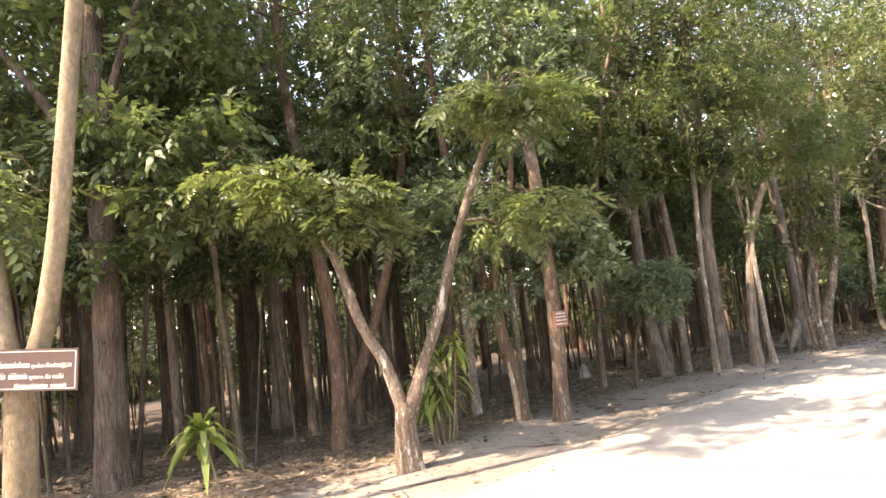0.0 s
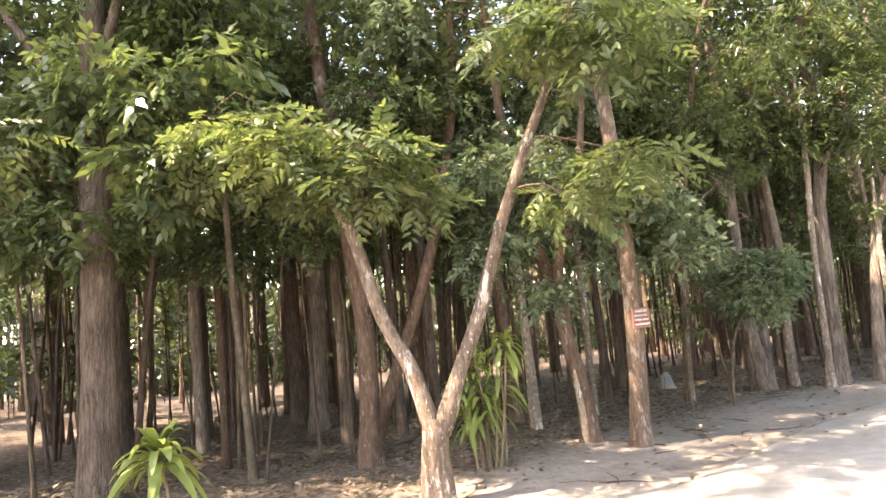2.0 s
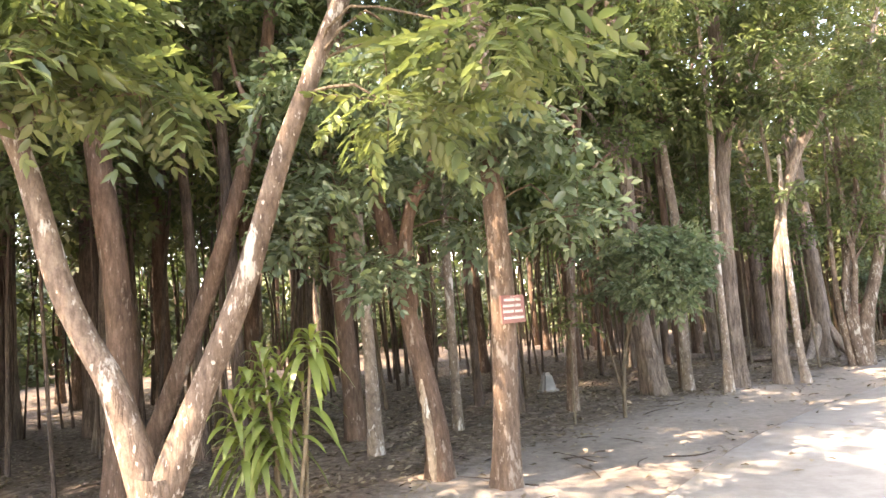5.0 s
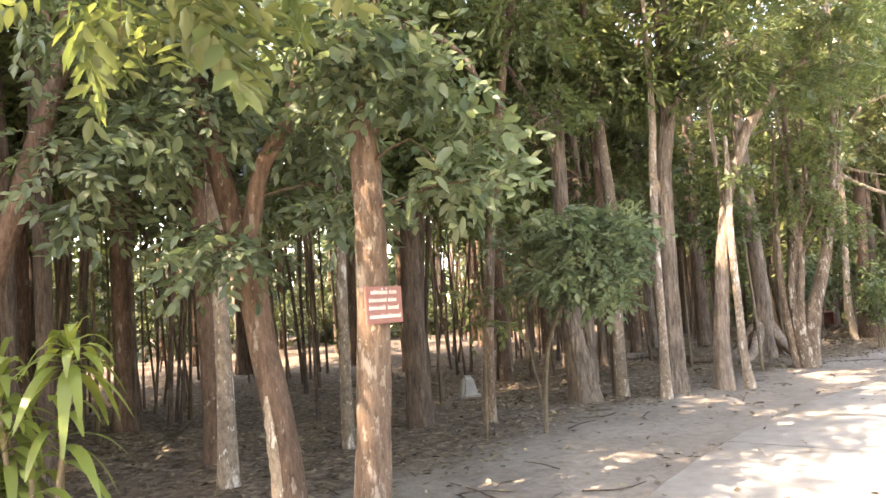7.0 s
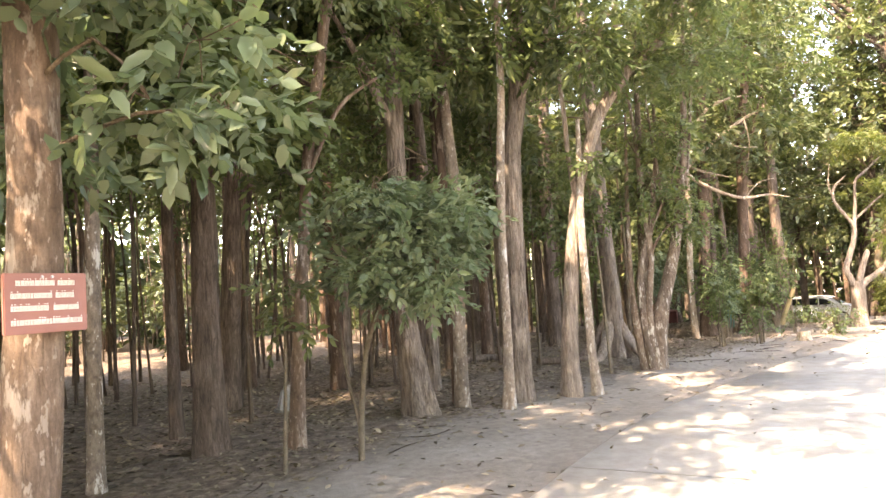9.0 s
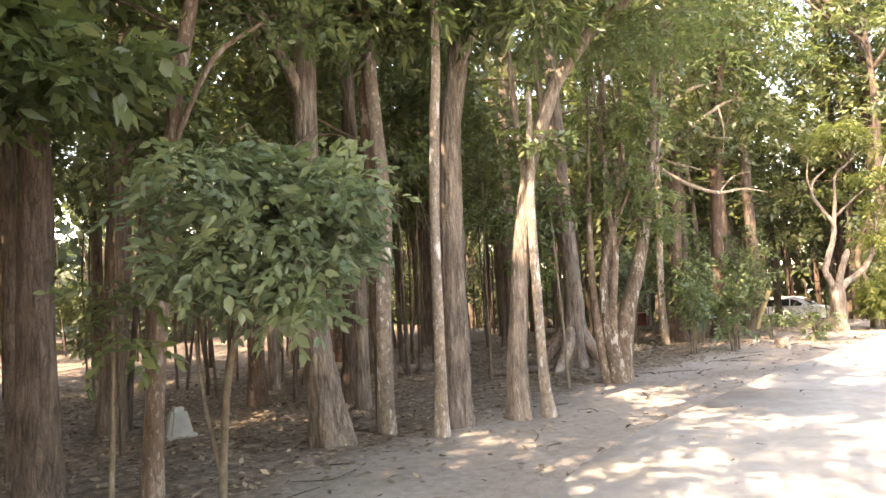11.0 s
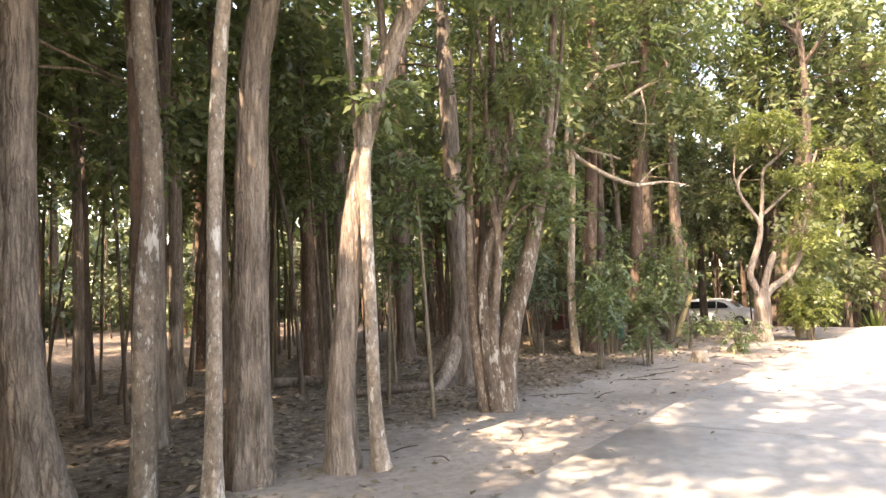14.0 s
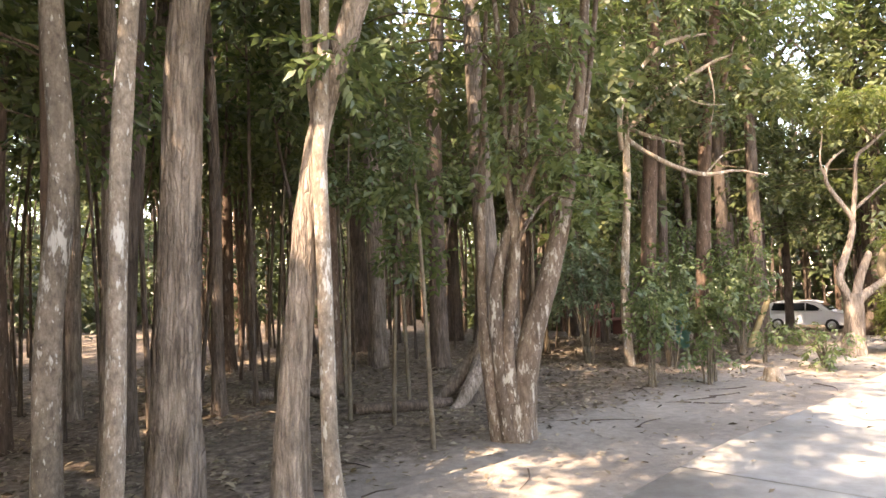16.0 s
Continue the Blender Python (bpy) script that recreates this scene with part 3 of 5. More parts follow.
tree("leaning_tree", "reddish brown trunk leaning over to one side", (-2.35, 11.1),
     [(-2.35, 11.1, 0, 0.12), (-2.12, 11.1, 0.5, 0.1), (-1.9, 11.1, 1.0, 0.095), (-1.58, 11.1, 1.75, 0.09), (-1.25, 11.1, 2.63, 0.085), (-0.93, 11.1, 3.75, 0.075), (-0.7, 11.1, 5.0, 0.06), (-0.5, 11.2, 8, 0.02)],
     [[(-0.93, 11.1, 3.7, 0.035), (-1.08, 11.05, 4.1, 0.025), (-1.15, 11.0, 4.6, 0.012)]],
     np.vstack([cloud((-0.8, 11.3, 5.6), (1.3, 1.0, 0.9), 10, 0.55, 33), cloud((-0.6, 11.2, 7.6), (1.3, 1.2, 0.8), 8, 0.6, 233)]), BARK_RED, LEAF_MID, "fine", 1000, 15, 16, 0.03)

tree("pale_pole_tree", "thin pale leaning pole-like trunk with sparse leaves", (-3.5, 10.0),
     [(-3.5, 10.0, 0, 0.058), (-3.58, 10.0, 1.3, 0.048), (-3.68, 10.0, 3, 0.042), (-3.75, 10.1, 6, 0.03)], [],
     cloud((-3.75, 10.0, 4.2), (0.9, 0.7, 1.3), 9, 0.5, 34), BARK_STEM, LEAF_MID, "fine", 800, 16, 12, step=0.3)

# the two trees of the sign
REDDISH = tree("reddish_tree", "reddish brown forked tree with a pale scarred foot", (0.67, 10.72),
     [(0.67, 10.72, 0, 0.125), (0.66, 10.72, 0.6, 0.115), (0.52, 10.74, 1.4, 0.105), (0.46, 10.75, 2.0, 0.11)],
     [[(0.46, 10.75, 1.9, 0.1), (0.3, 10.78, 2.5, 0.085), (0.16, 10.8, 3.2, 0.08), (0.0, 10.85, 4.2, 0.07), (-0.1, 10.9, 6.5, 0.05), (-0.1, 10.9, 9, 0.02)],
      [(0.46, 10.75, 1.95, 0.075), (0.58, 10.73, 2.6, 0.06), (0.84, 10.7, 3.05, 0.055), (1.0, 10.7, 4.0, 0.045), (1.2, 10.8, 5.5, 0.02)]],
     np.vstack([cloud((-0.1, 10.5, 2.5), (0.5, 0.4, 0.5), 9, 0.3, 35), cloud((0.95, 10.9, 2.6), (0.3, 0.3, 0.4), 3, 0.28, 135), cloud((0.2, 10.6, 3.7), (0.9, 0.8, 0.6), 9, 0.5, 36), cloud((0.2, 10.8, 6.3), (1.5, 1.4, 1.7), 14, 0.65, 37)]),
     BARK_RED, LEAF_BLUE, "ovate", 2100, 17, 20, 0.03, 0.06, 0.35, step=0.12)

tree("sign_tree", "straight brown trunk with flaking bark carrying a red sign", (1.24, 10.36),
     [(1.24, 10.36, 0, 0.13), (1.28, 10.35, 0.6, 0.115), (1.34, 10.35, 1.7, 0.108), (1.35, 10.35, 2.5, 0.105), (1.33, 10.36, 4.0, 0.1), (1.2, 10.4, 6.5, 0.08), (1.2, 10.4, 10, 0.025)],
     [[(1.35, 10.35, 3.0, 0.04), (1.7, 10.2, 3.35, 0.03), (2.0, 10.1, 3.2, 0.018), (2.2, 10.05, 2.8, 0.008)]],
     np.vstack([[(1.4, 10.05, 2.95, 0.22), (1.65, 10.0, 3.1, 0.28), (1.9, 10.0, 2.95, 0.28), (2.05, 10.0, 2.6, 0.24), (2.15, 10.0, 2.3, 0.2), (1.85, 10.0, 2.35, 0.2), (1.2, 10.05, 3.2, 0.3)],
                # the last cloud here is added above the view for shade on the road
                cloud((1.25, 10.0, 3.35), (0.45, 0.25, 0.2), 6, 0.24, 38), cloud((1.3, 10.4, 6.8), (1.5, 1.3, 1.6), 14, 0.65, 39), cloud((2.9, 9.6, 8.0), (1.5, 1.3, 0.8), 7, 0.6, 139)]),
     BARK_FLAKE, LEAF_BLUE, "broad", 2900, 18, 26, 0.025, 0.05, 0.3, step=0.1, leaf_size=0.82)

tree("dark_tree", "straight dark trunk on a mound of litter", (1.77, 14.52),
     [(1.77, 14.52, 0, 0.16), (1.78, 14.52, 1.2, 0.14), (1.8, 14.5, 2.6, 0.135), (1.8, 14.5, 6, 0.1), (1.9, 14.5, 11, 0.03)], [],
     # the last two clouds are added to shade trunks further along the row
     np.vstack([cloud((1.7, 14.3, 3.9), (1.0, 0.9, 0.7), 8, 0.5, 40), cloud((1.8, 14.5, 7.6), (1.7, 1.6, 2.6), 20, 0.75, 41), cloud((1.3, 12.9, 8.2), (2.0, 1.2, 1.1), 18, 0.7, 241), cloud((2.0, 12.6, 6.8), (0.9, 0.7, 0.6), 9, 0.5, 341)]), BARK_DARK, LEAF_MID, "wood", 4100, 19, 20, 0.03)

tree("whitish_tree", "slim whitish lichen-spotted trunk", (0.92, 13.45), [(0.92, 13.45, 0, 0.07), (0.94, 13.44, 1.3, 0.062), (0.97, 13.44, 3, 0.055), (1.0, 13.5, 7, 0.02)], [],
     cloud((0.9, 13.3, 4.2), (0.9, 0.8, 1.5), 9, 0.5, 42), BARK_SPOT, LEAF_MID, "ovate", 700, 20, 14, step=0.2)

tree("crooked_tree", "thin crooked tree with a grey foot and orange upper bark", (2.61, 14.22),
     [(2.61, 14.22, 0, 0.08), (2.67, 14.21, 0.9, 0.072), (2.75, 14.2, 1.8, 0.065), (2.87, 14.17, 3.0, 0.06), (3.04, 14.14, 4.0, 0.06), (3.2, 14.1, 4.9, 0.055), (3.7, 13.6, 7, 0.035), (4.6, 12.6, 8.6, 0.015)],
     [[(2.85, 14.17, 2.8, 0.03), (3.2, 14.0, 3.5, 0.022), (3.6, 13.9, 3.8, 0.012)]],
     # the last two clouds overhang the road, added to shade its slabs
     np.vstack([cloud((2.5, 14.7, 3.4), (0.8, 0.4, 0.6), 6, 0.4, 43), cloud((3.2, 14, 5.6), (1.3, 1.1, 1.2), 12, 0.6, 44), cloud((4.7, 11.9, 8.0), (1.5, 1.0, 0.7), 8, 0.55, 144), cloud((6.3, 12.3, 8.6), (1.3, 1.0, 0.7), 6, 0.55, 145)]), BARK_FLAKE, LEAF_MID, "ovate", 1700, 21, 14, step=0.15)

tree("whitish_tree", "slim pale trunk beside the strap-leaved clump", (-0.02, 11.95), [(-0.02, 11.95, 0, 0.085), (-0.02, 11.95, 1.3, 0.07), (-0.06, 11.95, 3, 0.06), (-0.1, 12.0, 7, 0.02)], [],
     cloud((-0.1, 11.8, 4.6), (0.9, 0.8, 1.4), 9, 0.5, 142), BARK_SPOT, LEAF_MID, "ovate", 700, 120, 14, step=0.2)
tree("shaded_tree", "brown trunk standing just behind the reddish tree", (-0.35, 13.0), [(-0.35, 13.0, 0, 0.13), (-0.4, 13.0, 1.3, 0.115), (-0.45, 13.0, 3, 0.11), (-0.5, 13, 8, 0.04)], [],
     cloud((-0.5, 12.9, 5.5), (1.3, 1.2, 1.8), 12, 0.6, 143), BARK_RED, LEAF_MID, "ovate", 900, 121, 14, 0.02)

def scar(ob, pts, wide, seed):
    """A strip of bare pale wood on a trunk's face, along (x, y, z) points, torn at its edges."""
    rng = np.random.default_rng(seed)
    q = smooth_line(pts, 0.06) - np.array(ob.location)
    n = len(q)
    w = wide * np.sin(np.pi * np.linspace(0.12, 0.97, n)) ** 0.5 * (1 + rng.normal(0, 0.12, n))
    v = np.vstack([q + np.stack([u * w, 0.35 * wide * u * u * np.ones(n) - 0.012 * (1 - u * u), np.zeros(n)], 1) for u in (-1, -0.5, 0, 0.5, 1)])
    f = [(r * n + i, r * n + i + 1, (r + 1) * n + i + 1, (r + 1) * n + i) for r in range(4) for i in range(n - 1)]
    part("scar", mesh_of("scar", v, np.array(f)[:, ::-1], BARK_PALE, True), BARK_PALE, ob, "pale scar of bare wood")


scar(REDDISH, [(0.62, 10.585, 0.03), (0.62, 10.595, 0.4), (0.585, 10.61, 0.8), (0.565, 10.62, 1.0)], 0.05, 901)

# low leafy boughs between the crooked tree and the furrowed tree
tree("leafy_sapling", "bushy sapling with broad bluish green foliage", (3.13, 13.4),
     [(3.13, 13.4, 0, 0.03), (3.16, 13.38, 0.5, 0.026), (3.22, 13.2, 1.1, 0.024), (3.38, 12.8, 1.7, 0.02), (3.5, 12.5, 2.3, 0.01)],
     [[(3.14, 13.4, 0.35, 0.018), (3.05, 13.42, 0.8, 0.014), (3.0, 13.4, 1.3, 0.008)]],
     np.vstack([cloud((3.48, 12.5, 2.02), (0.56, 0.4, 0.32), 17, 0.22, 45), cloud((3.3, 12.6, 1.62), (0.35, 0.35, 0.12), 4, 0.16, 46)]),
     BARK_STEM, LEAF_BLUE, "ovate", 900, 22, 8, step=0.12, flare=0.2, flat=0.5, hang=0.15, leaf_size=0.85)

tree("bare_sapling", "thin bare sapling stem beside the litter", (2.44, 13.3), [(2.44, 13.3, 0, 0.022), (2.47, 13.3, 0.5, 0.018), (2.5, 13.28, 1.2, 0.012), (2.5, 13.3, 1.7, 0.006)], [],
     [(2.5, 13.25, 1.65, 0.18), (2.55, 13.3, 1.35, 0.12)], BARK_STEM, LEAF_LIGHT, "ovate", 26, 23, 8, step=0.12, flare=0.1)

tree("furrowed_tree", "leaning trunk with deeply furrowed grey-brown bark", (4.22, 15.45),
     [(4.24, 15.44, 0, 0.2), (4.16, 15.46, 0.6, 0.165), (4.1, 15.47, 1.4, 0.15), (4.1, 15.47, 2.6, 0.14), (4.13, 15.47, 3.8, 0.13), (4.2, 15.5, 6, 0.11), (4.2, 15.6, 10, 0.04)],
     [[(4.12, 15.47, 3.6, 0.07), (3.7, 15.2, 4.4, 0.05), (3.2, 15.0, 5.2, 0.02)]],
     # the last cloud is added to throw shade over the verge and road
     np.vstack([cloud((4.2, 15.1, 4.6), (1.2, 0.8, 0.6), 9, 0.5, 48), cloud((4.5, 16.5, 3.4), (1.1, 0.4, 0.5), 8, 0.4, 248), cloud((4.2, 15.5, 7.5), (1.6, 1.5, 2.2), 18, 0.7, 49), cloud((5.4, 13.6, 8.2), (1.4, 1.2, 0.8), 8, 0.6, 149)]), BARK_GREY, LEAF_MID, "ovate", 1800, 24, 40, 0.07, 0.04, 0.35, step=0.08)

tree("big_tree", "big straight tree with furrowed grey bark", (5.7, 15.65),
     [(5.66, 15.66, 0, 0.19), (5.68, 15.65, 0.6, 0.17), (5.72, 15.64, 1.9, 0.15), (5.78, 15.61, 3.4, 0.14), (5.93, 15.57, 4.4, 0.13), (6.0, 15.6, 7, 0.1), (6.0, 15.7, 11, 0.03)],
     [[(5.85, 15.6, 3.9, 0.06), (6.2, 15.3, 4.8, 0.04), (6.5, 15.1, 5.6, 0.02)]],
     # the last cloud reaches out high up, added to shade the road
     np.vstack([cloud((5.6, 15.0, 4.7), (1.1, 0.8, 0.4), 7, 0.42, 51), cloud((6, 15.6, 8), (1.8, 1.6, 2.4), 20, 0.75, 52), cloud((7.6, 14.0, 8.4), (1.6, 1.2, 0.9), 9, 0.6, 152)]), BARK_GREY, LEAF_MID, "narrow", 1700, 25, 48, 0.075, 0.035, 0.3, step=0.07)

tree("white_streaked_tree", "slim trunk blotched with white lichen beside a larger one", (5.33, 15.25),
     [(5.33, 15.25, 0, 0.085), (5.37, 15.25, 0.7, 0.068), (5.4, 15.25, 1.9, 0.06), (5.42, 15.25, 2.5, 0.06), (5.47, 15.25, 3.3, 0.052), (5.55, 15.25, 4.4, 0.045), (5.6, 15.3, 7, 0.02)], [],
     cloud((5.6, 15.3, 6), (1, 0.9, 1.3), 8, 0.5, 53), BARK_SPOT, LEAF_MID, "narrow", 500, 26, 22, 0.02, 0.08, 0.35, step=0.08)

tree("spotted_tree", "slightly bent trunk with small pale lichen spots", (4.88, 15.75),
     [(4.88, 15.75, 0, 0.095), (4.9, 15.75, 1.2, 0.085), (4.98, 15.75, 2.4, 0.08), (4.93, 15.75, 3.6, 0.075), (4.88, 15.75, 5, 0.06), (4.8, 15.8, 9, 0.02)], [],
     cloud((4.6, 16.3, 6.5), (1.3, 1.2, 1.8), 12, 0.6, 54), BARK_SPOT, LEAF_MID, "narrow", 800, 27, 18, 0, 0.06, 0.25, step=0.12)

tree("shaded_tree", "dark brown trunk in the shade of the forest", (4.95, 18.2), [(4.95, 18.2, 0, 0.15), (4.98, 18.2, 1, 0.125), (5.05, 18.2, 3, 0.12), (5.14, 18.2, 5, 0.1), (5.2, 18.2, 10, 0.03)], [],
     cloud((5.1, 18, 7.5), (1.7, 1.6, 2.2), 16, 0.75, 55), BARK_DARK, LEAF_FAR, "rough", 800, 28, 16, 0.03)

tree("two_stemmed_tree", "stout grey tree forking above a sunlit patch of trunk", (6.45, 15.61),
     [(6.42, 15.61, 0, 0.14), (6.44, 15.61, 0.7, 0.12), (6.52, 15.58, 1.6, 0.105), (6.58, 15.55, 2.2, 0.095), (6.68, 15.5, 2.8, 0.085), (6.84, 15.42, 3.35, 0.095), (7.05, 15.33, 3.9, 0.09), (7.45, 15.15, 4.45, 0.08), (8.0, 14.95, 5.0, 0.06), (8.6, 14.9, 6.5, 0.02)],
     [[(6.66, 15.51, 2.75, 0.05), (6.6, 15.53, 3.3, 0.04), (6.58, 15.53, 3.9, 0.036), (6.5, 15.6, 6, 0.015)],
      [(6.9, 15.41, 3.45, 0.05), (6.85, 15.4, 3.9, 0.035), (6.8, 15.4, 5, 0.015)]],
     np.vstack([cloud((7.3, 15.2, 4.8), (1.1, 0.8, 0.5), 8, 0.42, 56), cloud((7.2, 15.3, 7), (1.5, 1.3, 1.6), 14, 0.65, 57), [(6.45, 15.4, 2.62, 0.2), (6.75, 15.35, 2.6, 0.18)]]),
     BARK_GREY, LEAF_LIGHT, "fine", 1500, 29, 32, 0.055, 0.05, 0.3, step=0.08)

tree("companion_tree", "slim spotted trunk leaning against a stouter tree", (6.72, 15.48),
     [(6.72, 15.46, 0, 0.07), (6.68, 15.46, 0.5, 0.058), (6.67, 15.46, 1.2, 0.055), (6.655, 15.45, 2.0, 0.052), (6.65, 15.42, 2.5, 0.05), (6.68, 15.4, 2.95, 0.045), (6.72, 15.4, 3.8, 0.03)], [],
     [(6.6, 15.3, 2.6, 0.16), (6.75, 15.35, 3.2, 0.2)], BARK_SPOT, LEAF_MID, "fine", 40, 30, 18, 0, 0.06, 0.6, step=0.08)

# the clump of stems beside the road
tree("clumped_tree", "clump of pale pinkish stems sharing one foot", (8.68, 17.12),
     [(8.74, 17.1, 0, 0.16), (8.82, 17.1, 0.45, 0.14), (8.93, 17.08, 1.0, 0.13), (9.1, 17.05, 1.5, 0.118), (9.26, 17.02, 2.05, 0.1), (9.38, 17.0, 2.6, 0.082), (9.45, 16.98, 3.1, 0.075), (9.58, 16.95, 3.9, 0.06), (9.8, 16.9, 6.5, 0.02)],
     [[(8.6, 17.14, 0.02, 0.12), (8.53, 17.16, 0.4, 0.085), (8.48, 17.17, 0.85, 0.066), (8.46, 17.18, 1.3, 0.056), (8.47, 17.2, 1.8, 0.05), (8.5, 17.2, 2.6, 0.04), (8.6, 17.15, 4.4, 0.02)],
      [(8.66, 17.08, 0.05, 0.12), (8.61, 17.08, 0.5, 0.088), (8.57, 17.08, 1.0, 0.07), (8.56, 17.08, 1.5, 0.062), (8.66, 17.06, 1.95, 0.058), (8.8, 17.04, 2.3, 0.05), (8.92, 17.0, 3.0, 0.042), (9.04, 16.98, 4.0, 0.03), (9.1, 17.0, 6.5, 0.01)],
      [(8.68, 17.05, 0.4, 0.075), (8.66, 17.04, 1.0, 0.062), (8.72, 17.02, 1.5, 0.055), (8.77, 17.0, 2.05, 0.05), (8.72, 17.05, 2.7, 0.042), (8.7, 17.1, 4.2, 0.03), (8.6, 17.3, 6, 0.01)],
      [(8.86, 17.35, 0.0, 0.1), (8.9, 17.5, 1.2, 0.09), (8.95, 17.5, 2.2, 0.08), (9.0, 17.45, 3.6, 0.06), (9.1, 17.4, 6, 0.03)],
      [(9.26, 17.02, 2.05, 0.05), (9.12, 17.0, 2.6, 0.036), (9.0, 16.95, 3.4, 0.028), (8.9, 17, 5, 0.012)],
      [(9.4, 17.0, 2.7, 0.045), (9.55, 16.95, 3.2, 0.036), (9.7, 16.9, 4.2, 0.03), (9.85, 16.85, 5.6, 0.018), (9.9, 16.8, 7, 0.008)],
      [(8.82, 17.03, 2.35, 0.034), (9.0, 16.9, 2.8, 0.026), (9.25, 16.85, 3.3, 0.018), (9.4, 16.8, 3.8, 0.01)],
      [(8.75, 17.0, 1.95, 0.032), (8.9, 16.88, 2.25, 0.022), (9.1, 16.8, 2.45, 0.014), (9.3, 16.75, 2.5, 0.007)]],
     # the last cloud is added out towards the road to shade the twisted tree
     np.vstack([cloud((9.1, 16.8, 2.55), (0.6, 0.35, 0.35), 10, 0.26, 61), cloud((9.1, 16.9, 3.6), (0.6, 0.5, 0.6), 13, 0.32, 62), cloud((9.1, 17.1, 5.4), (1.2, 1.1, 0.8), 15, 0.5, 63), cloud((11.0, 16.7, 7.6), (1.5, 1.3, 0.7), 12, 0.6, 263)]),
     BARK_PINK, LEAF_LIGHT, "ovate", 1150, 41, 24, 0.035, 0.06, 0.3, step=0.09, twigs=7)

tree("buttressed_tree", "grey tree with broad spreading buttress roots", (9.35, 19.55),
     [(9.35, 19.52, 0, 0.24), (9.37, 19.5, 0.5, 0.19), (9.41, 19.47, 1.3, 0.165), (9.36, 19.5, 2.7, 0.15), (9.33, 19.5, 4, 0.14), (9.3, 19.6, 8, 0.08), (9.3, 19.6, 11, 0.03)],
     [[(9.3, 19.45, 0.75, 0.1), (9.1, 19.3, 0.35, 0.11), (8.85, 19.15, 0.06, 0.08), (8.6, 19.0, -0.06, 0.03)],
      [(9.45, 19.45, 0.8, 0.1), (9.6, 19.3, 0.35, 0.11), (9.75, 19.15, 0.06, 0.08), (9.95, 19.0, -0.06, 0.03)],
      [(9.3, 19.6, 0.7, 0.1), (9.0, 19.65, 0.3, 0.1), (8.7, 19.7, 0.03, 0.06), (8.4, 19.75, -0.06, 0.03)]],
     cloud((9.3, 19.4, 6.5), (1.8, 1.6, 2.2), 18, 0.75, 64), BARK_GREY, LEAF_FAR, "rough", 900, 42, 28, 0.02, 0.04, 0.6, 5, step=0.1)

for k, (x, y, h, lx) in enumerate(((7.86, 17.05, 3.2, -0.1), (8.14, 19.1, 4.2, -0.15), (7.3, 18.6, 3.4, 0.05), (7.75, 18.3, 2.6, 0.1), (7.5, 20.2, 3.6, -0.05))):
    tree("young_stem", "thin straight young stem with a few leaves", (x, y), [(x, y, 0, 0.028), (x + lx * 0.4, y, h * 0.4, 0.022), (x + lx, y, h * 0.8, 0.015), (x + lx * 1.5, y, h, 0.008)], [],
         cloud((x + lx, y, h * 0.85), (0.3, 0.3, 0.4), 3, 0.25, 70 + k), BARK_STEM, LEAF_MID, "ovate", 60, 70 + k, 8, flare=0.15, group="young stems")

# the far end of the row
tree("tall_straight_tree", "tall straight reddish brown trunk hung with dry boughs", (14.7, 21.88),
     [(14.7, 21.88, 0, 0.19), (14.76, 21.86, 0.9, 0.155), (14.85, 21.84, 2.5, 0.14), (15.04, 21.78, 5.3, 0.12), (15.3, 21.7, 7, 0.1), (15.5, 21.6, 11, 0.03)],
     [[(15.0, 21.8, 4.6, 0.06), (15.35, 21.7, 5.3, 0.045), (15.6, 21.6, 6.2, 0.02)], [(14.95, 21.8, 5.0, 0.05), (14.6, 21.7, 5.8, 0.035), (14.3, 21.7, 6.6, 0.015)]],
     np.vstack([cloud((14.6, 21.6, 6.8), (1.8, 1.4, 0.9), 12, 0.6, 65), cloud((15.3, 21.7, 9), (2, 1.8, 1.6), 14, 0.8, 66)]), BARK_RED, LEAF_MID, "narrow", 1500, 43, 20, 0.04)
tree("tall_straight_tree", "tall straight brown trunk among shrubs", (13.4, 21.77),
     [(13.4, 21.77, 0, 0.19), (13.45, 21.76, 1, 0.155), (13.6, 21.71, 3.6, 0.14), (13.8, 21.64, 6.9, 0.11), (13.9, 21.6, 11, 0.03)], [],
     # the last cloud, far from this trunk, is added to shade the twisted tree
     np.vstack([cloud((13.6, 21.5, 5), (1.4, 1, 0.6), 8, 0.5, 67), cloud((13.8, 21.6, 8), (1.9, 1.8, 1.8), 14, 0.8, 68), cloud((12.4, 18.4, 8.6), (1.8, 1.4, 0.8), 14, 0.7, 168)]), BARK_RED, LEAF_FAR, "wood", 2300, 44, 20, 0.03)
tree("tall_straight_tree", "slim brown trunk among shrubs", (14.5, 22.5), [(14.5, 22.5, 0, 0.12), (14.3, 22.5, 0.8, 0.09), (14.4, 22.5, 3, 0.085), (14.5, 22.5, 8, 0.04)], [],
     cloud((14.5, 22.4, 7), (1.2, 1.2, 1.6), 10, 0.7, 69), BARK_DARK, LEAF_FAR, "rough", 500, 45, 14)

